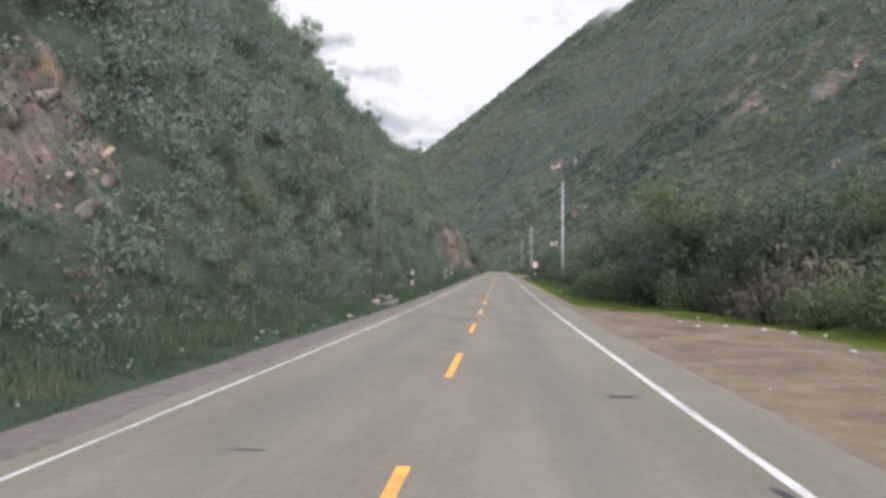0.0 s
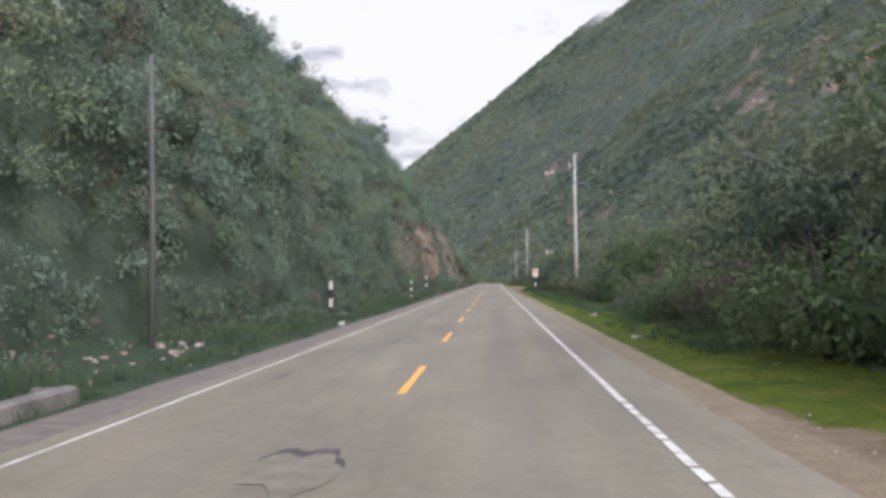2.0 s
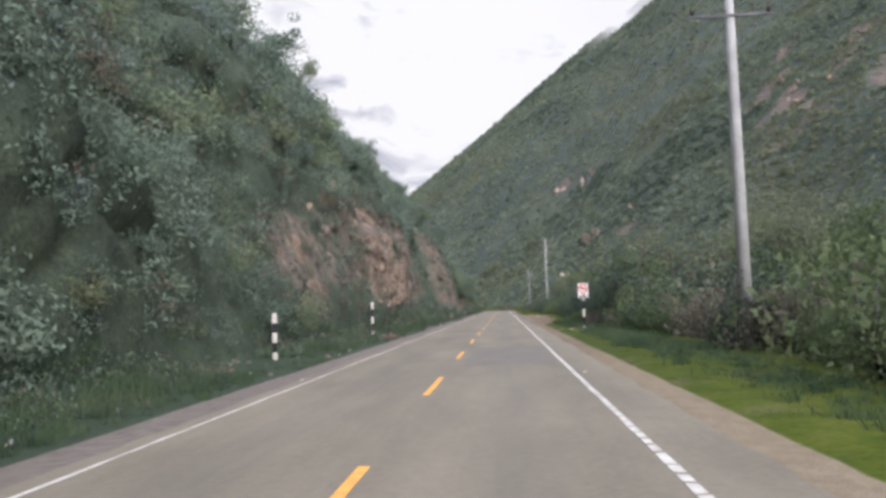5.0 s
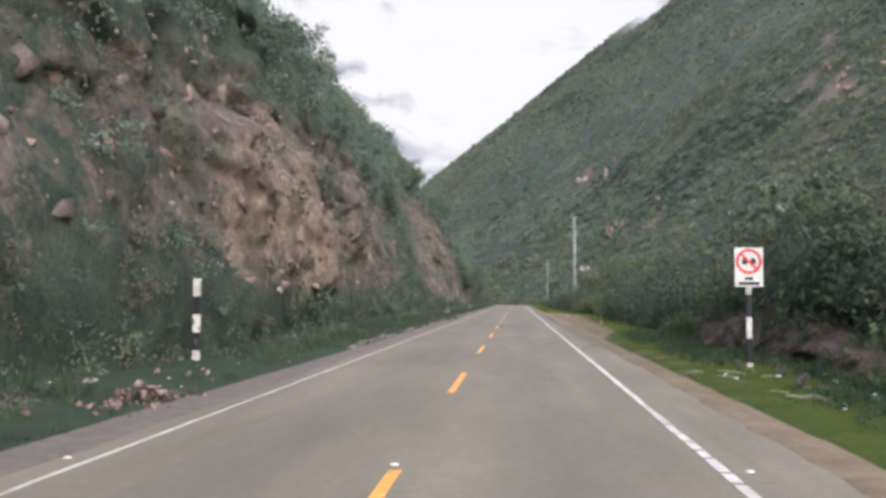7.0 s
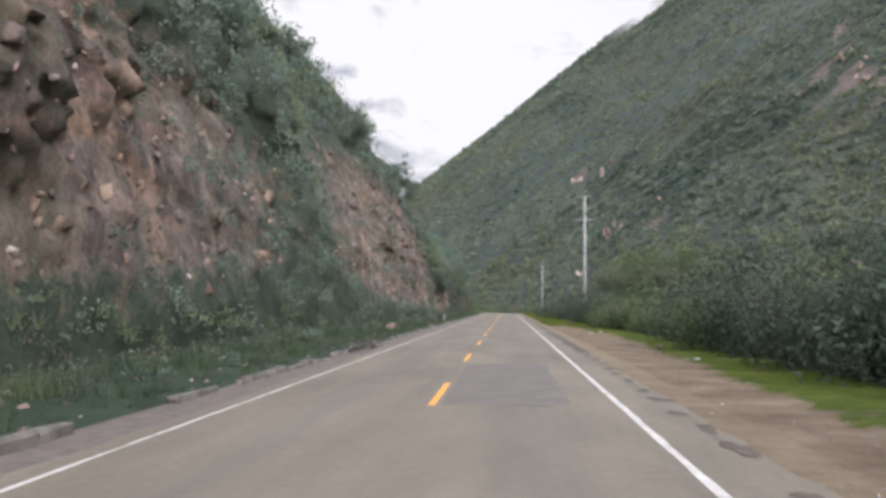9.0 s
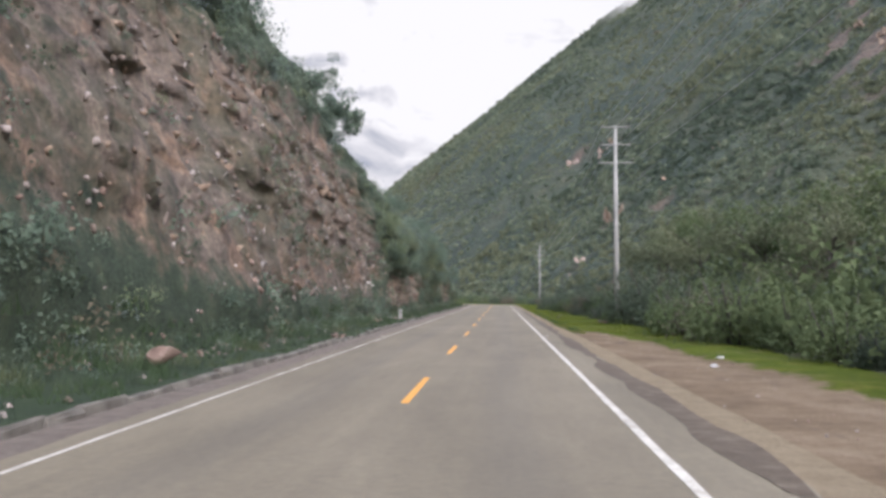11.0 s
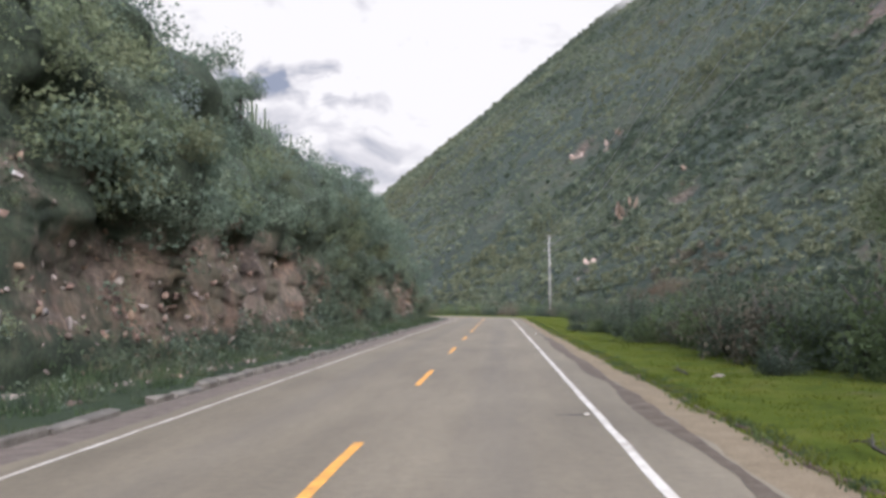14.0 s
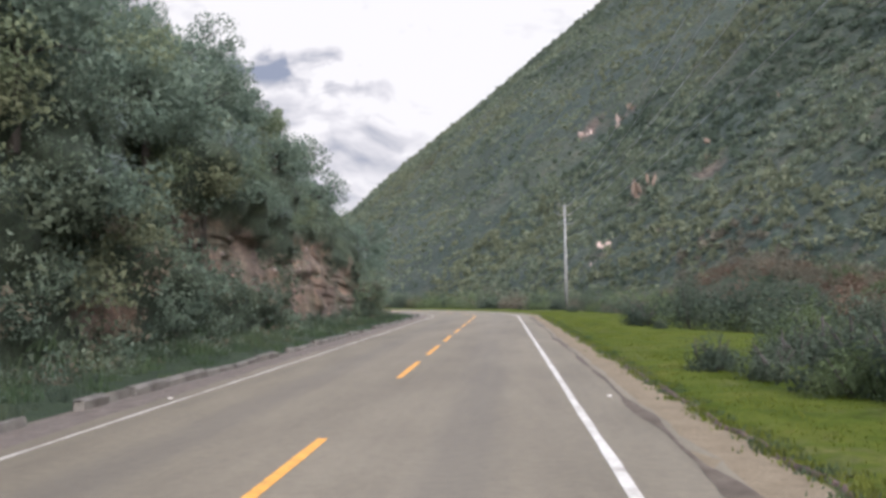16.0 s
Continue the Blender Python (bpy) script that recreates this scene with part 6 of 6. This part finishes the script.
stone_stuff("ledge_blocks", "large broken blocks and ledges in the cut face", pp[ok], block_size[ok], [HILL_ROCK, HILL_ROCK, OCHRE_ROCK], 35, (1.35, 1.0, 0.7))
n = 2300
ss_ = np.concatenate([rng.uniform(236, 300, 2200), rng.uniform(300, 355, 100)])
vs_ = 0.9 + rng.uniform(0, 1, n) ** 1.3 * 0.75
pp, rk, _ = slope_point(ss_, vs_)
ok = (rk > 0.35) & ((ss_ < 275) | (rng.uniform(0, 1, n) < 0.2))
pp[:, 0] += 0.04
stone_stuff("flaky_shards", "pale flat shards of broken stone on the cut face", pp[ok], rng.uniform(0.1, 0.42, n)[ok] ** 1.2, [STONE, SHARD, SHARD], 25, (1.5, 0.9, 0.35))

n = 130
ss_, dd_ = 143.6 + rng.normal(size=n) * 0.75, -4.95 + rng.normal(size=n) * 0.3
heap_z = 0.3 * np.exp(-((ss_ - 143.6) / 0.8) ** 2 - ((dd_ + 4.95) / 0.35) ** 2)
stone_stuff("earth_heap", "small heap of fallen reddish earth and clods", on_road(ss_, dd_, heap_z * rng.uniform(0.2, 1.0, n)), rng.uniform(0.08, 0.3, n) ** 1.2, [RED_EARTH, RED_STONE], 16)

n = 700
ss_ = np.concatenate([rng.uniform(0, 48, 350), rng.uniform(168, 250, 350)])
dd_ = 4.5 + rng.uniform(0, 1, n) * np.maximum(0.7, bare_edge(ss_) - 4.4)
pp = on_road(ss_, dd_, flat_z(ss_, dd_))
stone_stuff("gravel", "scattered small stones on bare roadside dirt", pp, rng.uniform(0.02, 0.08, n), [STONE, RED_STONE], 6)

# ---- cacti on the brow ----
def cactus(y, stems, seed):
    rr = random.Random(seed)
    root = thing("cactus", "tall dark columnar cactus on the brow of the slope", "cactus", "cacti", pose(-11.8, y, 10.6))
    for k in range(stems):
        h = rr.uniform(1.7, 2.8)
        x, y = rr.uniform(-0.7, 0.7), rr.uniform(-0.9, 0.9)
        bm = bmesh.new()
        tube(bm, [(x * 0.5, y * 0.5, -0.3), (x * 0.9, y * 0.9, h * 0.3), (x, y, h * 0.6), (x + rr.uniform(-0.08, 0.08), y, h * 0.95), (x, y, h)], [0.05, 0.065, 0.065, 0.055, 0.015], 8)
        part("column", bm, CACTUS, root)


for k, (y, n) in enumerate([(306.5, 3), (309.5, 5), (312.5, 5), (316.0, 4)]):
    cactus(y, n, 500 + k)

def prickly_pear(place, stem, seed):
    """A branching cactus of flat oval pads."""
    rr = random.Random(seed)
    root = thing("prickly_pear", "grey-green prickly pear cactus with flat oval pads", "cactus", "prickly pears", pose(*place))
    bm = bmesh.new()
    tube(bm, [(0, 0, -0.3), (0.08, 0.05, stem * 0.5), (0, 0, stem + 0.1)], [0.16, 0.13, 0.09], 9)
    part("stem", bm, BARK, root, "woody brown stem")
    tips = [(Vector((0, 0, stem)), Vector((rr.uniform(-0.2, 0.2), 0, 1)).normalized(), 0)]
    while tips:
        base, up, level = tips.pop()
        ln, turn = rr.uniform(0.34, 0.5) * (1.5 if level == 0 else 1.0), rr.uniform(0, math.pi)
        side = up.cross(Vector((math.cos(turn), math.sin(turn), 0.1))).normalized()
        thin = up.cross(side).normalized()
        bm = bmesh.new()
        bmesh.ops.create_icosphere(bm, subdivisions=2, radius=1.0)
        for v in bm.verts:
            wide = 0.3 + 0.05 * v.co.z
            v.co = base + up * ln * (0.5 + 0.52 * v.co.z) + side * ln * wide * v.co.x + thin * 0.035 * v.co.y
        part("pad", bm, CACTUS, root)
        if level < 3:
            for k in range(2 if level else 3):
                lean = (up + side * rr.uniform(-0.9, 0.9) + thin * rr.uniform(-0.4, 0.4) + Vector((0, 0, 0.25))).normalized()
                tips.append((base + up * ln * 0.92 + side * ln * rr.uniform(-0.12, 0.12), lean, level + 1))


for k, (s, d, z) in enumerate([(158.0, 9.6, 3.3), (159.2, 11.6, 4.0), (161.5, 10.4, 4.3)]):
    prickly_pear(ground_at(s, d), z, 520 + k)

# ---- small roadside things ----
def cut_stalk(s, d, seed):
    rr = random.Random(seed)
    ln = rr.uniform(0.2, 0.45)
    bm = bmesh.new()
    tube(bm, [(-ln / 2, 0, 0), (-ln / 6, rr.uniform(-0.03, 0.03), 0.02), (ln / 5, rr.uniform(-0.03, 0.03), 0.015), (ln / 2, 0, 0.005)], [0.008, 0.014, 0.012, 0.005], 6)
    ob = part("cut_stalk", bm, CUT_WOOD, None)
    place = ground_at(s, d)
    ob.matrix_basis = pose(place[0], place[1], place[2] + 0.06, 0, rr.uniform(-8, 8), rr.uniform(0, 180))
    tagged(ob, "pale dry cut plant stalk lying on the verge grass", "stalk", "cut stalks")


stalk_rng = random.Random(88)
for k in range(16):
    cut_stalk(stalk_rng.uniform(149.0, 150.8), stalk_rng.uniform(4.9, 6.6), 880 + k)
for k in range(10):
    cut_stalk(stalk_rng.uniform(144.4, 146.4), stalk_rng.uniform(5.9, 6.8), 900 + k)


def km_stone(s, d, z):
    root = thing("kilometre_stone", "small white concrete kilometre stone on the bank", "kilometre stone", "", pose(*on_road(s, d, z)))
    bm = bmesh.new()
    box(bm, 0, 0, 0.3, 0.26, 0.18, 0.74, 0.03)
    part("block", bm, POLE_CONCRETE, root)
    bm = bmesh.new()
    box(bm, 0, -0.092, 0.45, 0.05, 0.006, 0.2)
    part("lettering_bar", bm, BLACK_PAINT, root)


km_stone(273.0, -6.2, 0.0)


def painted_block(s, d, ln, bands):
    root = thing("painted_kerb", "broken pale kerb block with dark bands beside the road", "kerb block", "", pose(*on_road(s, d, 0.02), 0, 4, 6))
    for k in range(bands):
        bm = bmesh.new()
        box(bm, 0, (k - bands / 2 + 0.5) * ln / bands, 0.0, 0.22, ln / bands - 0.004, 0.2, 0.02)
        part("band", bm, CONCRETE if k % 2 else POLE_CONCRETE, root)


painted_block(71.6, -4.65, 1.8, 4)
root = thing("culvert_headwall", "low weathered concrete culvert headwall beside the road", "culvert", "", pose(*on_road(47.2, -4.75, 0.0)))
bm = bmesh.new()
box(bm, 0, 0, 0.06, 0.26, 3.0, 0.4, 0.05)
part("wall", bm, CONCRETE, root)
for sy in (-1.6, 1.6):
    bm = bmesh.new()
    box(bm, -0.3, sy, 0.04, 0.7, 0.25, 0.34, 0.05)
    part("wing", bm, CONCRETE, root)


def litter(s, d, size, seed):
    rr = random.Random(seed)
    bm = bmesh.new()
    bmesh.ops.create_icosphere(bm, subdivisions=2, radius=0.5)
    for v in bm.verts:
        k = 0.6 + 0.7 * rr.random()
        v.co = Vector((v.co.x * k, v.co.y * k * 0.8, max(-0.12, v.co.z * k * 0.5)))
    ob = part("litter", bm, LITTER_WHITE, None)
    ob.matrix_basis = pose(*ground_at(s, d)[:2], ground_at(s, d)[2] + 0.06, 0, 0, rr.uniform(0, 360))
    ob.scale = (size * 0.75, size * 0.6, size * 0.7)
    tagged(ob, "crumpled white plastic litter on the verge", "litter", "roadside litter")


for k, (s, d, z) in enumerate([(30.2, 8.3, 0.22), (28.2, 9.0, 0.26), (27.6, 9.7, 0.28), (33.0, 7.4, 0.16), (21.0, 8.9, 0.22), (30.2, 7.4, 0.25), (26.4, 10.2, 0.22), (36.6, 8.8, 0.2), (173.5, 7.8, 0.35), (173.0, 9.0, 0.4), (164.0, 7.4, 0.25), (163.2, 7.8, 0.25), (196.0, 7.4, 0.25), (226.5, 6.8, 0.28), (230.0, 7.8, 0.3), (148.0, 7.6, 0.3), (146.5, 8.2, 0.35), (149.5, 7.9, 0.25), (145.0, 7.2, 0.3)]):
    litter(s, d, z, 600 + k)
for k in range(10):
    litter(rr.uniform(138, 166), rr.uniform(5.5, 7.3), rr.uniform(0.1, 0.2), 660 + k)

# dead branches lying against the kerb
def fallen_branch(s, d, length, seed):
    rr = random.Random(seed)
    root = thing("fallen_branch", "dead brown branch lying beside the road", "branch", "fallen branches", pose(*on_road(s, d, 0.1), 0, 0, rr.uniform(60, 110)))
    bm = bmesh.new()
    tube(bm, [(-length / 2, 0, 0), (0, 0.08, 0.06), (length / 2, -0.05, 0.16)], [0.038 * length, 0.031 * length, 0.015 * length], 7)
    part("stem", bm, BARK, root)
    for k in range(7):
        x = rr.uniform(-0.4, 0.5) * length
        bm = bmesh.new()
        tube(bm, [(x, 0, 0.04), (x + 0.16 * length, rr.uniform(-0.16, 0.16) * length, rr.uniform(0.06, 0.15) * length), (x + 0.32 * length, rr.uniform(-0.26, 0.26) * length, rr.uniform(0.06, 0.28) * length)], [0.016 * length, 0.01 * length, 0.004], 5)
        part("twig", bm, BARK, root)


for k, (s, d, ln) in enumerate([(198.2, -4.0, 1.7), (199.8, -4.1, 2.0), (201.5, -4.2, 1.5), (308.2, -4.9, 1.4), (149.8, 7.0, 0.9), (147.3, 6.7, 1.1), (151.4, 6.5, 0.8), (281.6, 5.95, 0.6), (270.4, 5.8, 0.6)]):
    fallen_branch(s, d, ln, 640 + k)

# ---- outcrops on the mountain ----
def outcrop(x, y, w, h, material, seed, label):
    rr = random.Random(seed)
    z = float(mountain_z(np.array([float(x)]), np.array([float(y)]))[0]) + 0.9
    root = thing("rock_outcrop", label, "rock outcrop", "mountain outcrops", pose(x, y, z))
    for k in range(8):
        ob = new("crag", stone_mesh("crag", seed + k, material, 1.0))
        ob.parent = root
        ob.matrix_basis = pose(rr.uniform(-0.4, 0.4) * w, rr.uniform(-0.2, 0.2) * w, rr.uniform(-0.3, 0.35) * h, rr.uniform(-15, 15), rr.uniform(-15, 15), 0)
        ob.scale = (w * rr.uniform(0.2, 0.42), w * 0.3, h * rr.uniform(0.3, 0.65))


PINK, SLAB, BROWN = "pale pinkish rock outcrop on the mountain side", "tall ochre brown rock slab on the mountain side", "broken brown crag among the mountain scrub"
for k, (x, y, w, h, mt, lb) in enumerate([(40, 620, 11, 7, PALE_STONE, PINK), (35, 617, 6, 4, PALE_STONE, PINK), (55, 648, 6, 13, OCHRE_ROCK, SLAB), (60, 646, 5, 12, OCHRE_ROCK, SLAB), (69, 796, 8, 12, PALE_STONE, PINK), (76, 800, 7, 8, OCHRE_ROCK, BROWN),
                                          (52, 820, 10, 11, PALE_STONE, PINK), (77, 622, 7, 4, OCHRE_ROCK, BROWN), (84, 652, 8, 5, OCHRE_ROCK, BROWN), (106, 643, 4, 9, OCHRE_ROCK, BROWN), (164, 580, 13, 9, OCHRE_ROCK, BROWN), (172, 606, 12, 9, OCHRE_ROCK, BROWN), (176, 640, 11, 10, OCHRE_ROCK, BROWN),
                                          (180, 575, 9, 7, OCHRE_ROCK, BROWN), (194, 528, 12, 8, OCHRE_ROCK, BROWN), (203, 540, 10, 9, OCHRE_ROCK, BROWN), (217, 546, 12, 9, OCHRE_ROCK, BROWN), (158, 429, 8, 6, OCHRE_ROCK, BROWN)]):
    outcrop(x, y, w, h, mt, 700 + 20 * k, lb)

# ---- distant cloud ----
def cloud_mat():
    m = bpy.data.materials.new("cloud_bank")
    m.use_nodes = True
    n, l = m.node_tree.nodes, m.node_tree.links
    n.clear()
    out = n.new("ShaderNodeOutputMaterial")
    c = coords(n)
    warp = n.new("ShaderNodeTexNoise")
    warp.inputs["Scale"].default_value, warp.inputs["Detail"].default_value = 0.0018, 4
    l.new(c, warp.inputs["Vector"])
    wv = n.new("ShaderNodeVectorMath")
    wv.operation = 'MULTIPLY_ADD'
    wv.inputs[1].default_value = (500, 500, 350)
    l.new(warp.outputs["Color"], wv.inputs[0])
    l.new(c, wv.inputs[2])
    big = noise_tex(n, l, wv.outputs[0], 0.0034, 5, 0.5, (1, 1, 2.2))
    sep = n.new("ShaderNodeSeparateXYZ")
    l.new(c, sep.inputs[0])
    # even bright overcast above, shredded layers below
    high = maths(n, l, 'ADD', sep.outputs["Z"], maths(n, l, 'MULTIPLY', sep.outputs["X"], 0.35))
    big = maths(n, l, 'ADD', big, maths(n, l, 'MULTIPLY', smooth_step(n, l, high, 430, 900), 0.2))
    # a hole in the cloud where a far dark ridge shows through
    ex = maths(n, l, 'POWER', maths(n, l, 'DIVIDE', maths(n, l, 'ADD', sep.outputs["X"], 930.0), 420.0), 2.0)
    ez = maths(n, l, 'POWER', maths(n, l, 'DIVIDE', maths(n, l, 'SUBTRACT', maths(n, l, 'ADD', sep.outputs["Z"], maths(n, l, 'MULTIPLY', sep.outputs["X"], 0.22)), 815.0), 135.0), 2.0)
    hole = smooth_step(n, l, maths(n, l, 'ADD', ex, ez), 1.6, 0.0)
    shred = noise_tex(n, l, wv.outputs[0], 0.006, 5, 0.55, (1, 1, 1.2))
    hole = maths(n, l, 'MULTIPLY', hole, smooth_step(n, l, shred, 0.36, 0.6))
    big = maths(n, l, 'SUBTRACT', big, maths(n, l, 'MULTIPLY', hole, 0.3))
    col = ramp(n, l, big, [(0.26, (0.215, 0.228, 0.255)), (0.36, (0.34, 0.33, 0.32)), (0.45, (0.445, 0.418, 0.385)), (0.54, (0.54, 0.502, 0.45)), (0.61, (0.62, 0.577, 0.505))])
    em = n.new("ShaderNodeEmission")
    l.new(col, em.inputs[0])
    l.new(em.outputs[0], out.inputs[0])
    return m


CLOUD = cloud_mat()
u = np.linspace(-0.6, 0.6, 40)
w = np.linspace(0, 1, 12)
uu, ww = np.meshgrid(u, w, indexing="ij")
R = 4200
cp = np.stack([np.sin(uu) * R, np.cos(uu) * R, -100 + ww * 2100], -1)
cloud = new("backdrop", quick_mesh("backdrop", cp.reshape(-1, 3), grid_faces(40, 12), [CLOUD], True))
tagged(cloud, "low grey-white overcast cloud bank closing the valley", "cloud", kind="structure")


# a wisp of low cloud on the mountain's shoulder
def mist_mat():
    m = bpy.data.materials.new("low_cloud")
    m.use_nodes = True
    n, l = m.node_tree.nodes, m.node_tree.links
    n.clear()
    out = n.new("ShaderNodeOutputMaterial")
    c = coords(n)
    grad = n.new("ShaderNodeTexGradient")
    grad.gradient_type = 'QUADRATIC_SPHERE'
    l.new(c, grad.inputs["Vector"])
    cloudy = noise_tex(n, l, c, 2.2, 6, 0.65)
    a = maths(n, l, 'MULTIPLY', grad.outputs["Fac"], maths(n, l, 'MULTIPLY', cloudy, 3.0), True)
    em = n.new("ShaderNodeEmission")
    em.inputs["Color"].default_value = (0.6, 0.56, 0.5, 1)
    tr = n.new("ShaderNodeBsdfTransparent")
    ms = n.new("ShaderNodeMixShader")
    l.new(a, ms.inputs[0])
    l.new(tr.outputs[0], ms.inputs[1])
    l.new(em.outputs[0], ms.inputs[2])
    l.new(ms.outputs[0], out.inputs["Surface"])
    return m


MIST = mist_mat()
for x, z, w, h in ((205, 505, 150, 80), (290, 570, 210, 120), (390, 655, 250, 160)):
    bm = bmesh.new()
    bmesh.ops.create_grid(bm, x_segments=6, y_segments=6, size=1.0)
    for v in bm.verts:
        v.co.z = 0.12 * (v.co.x ** 2 + v.co.y ** 2)
    ob = part("low_cloud", bm, MIST, None)
    ob.matrix_basis = pose(x, 1650, z, 90, 0, 0)
    ob.scale = (w, h, 40)
    tagged(ob, "soft white wisp of low cloud on the mountain shoulder", "cloud", "low clouds", "structure")
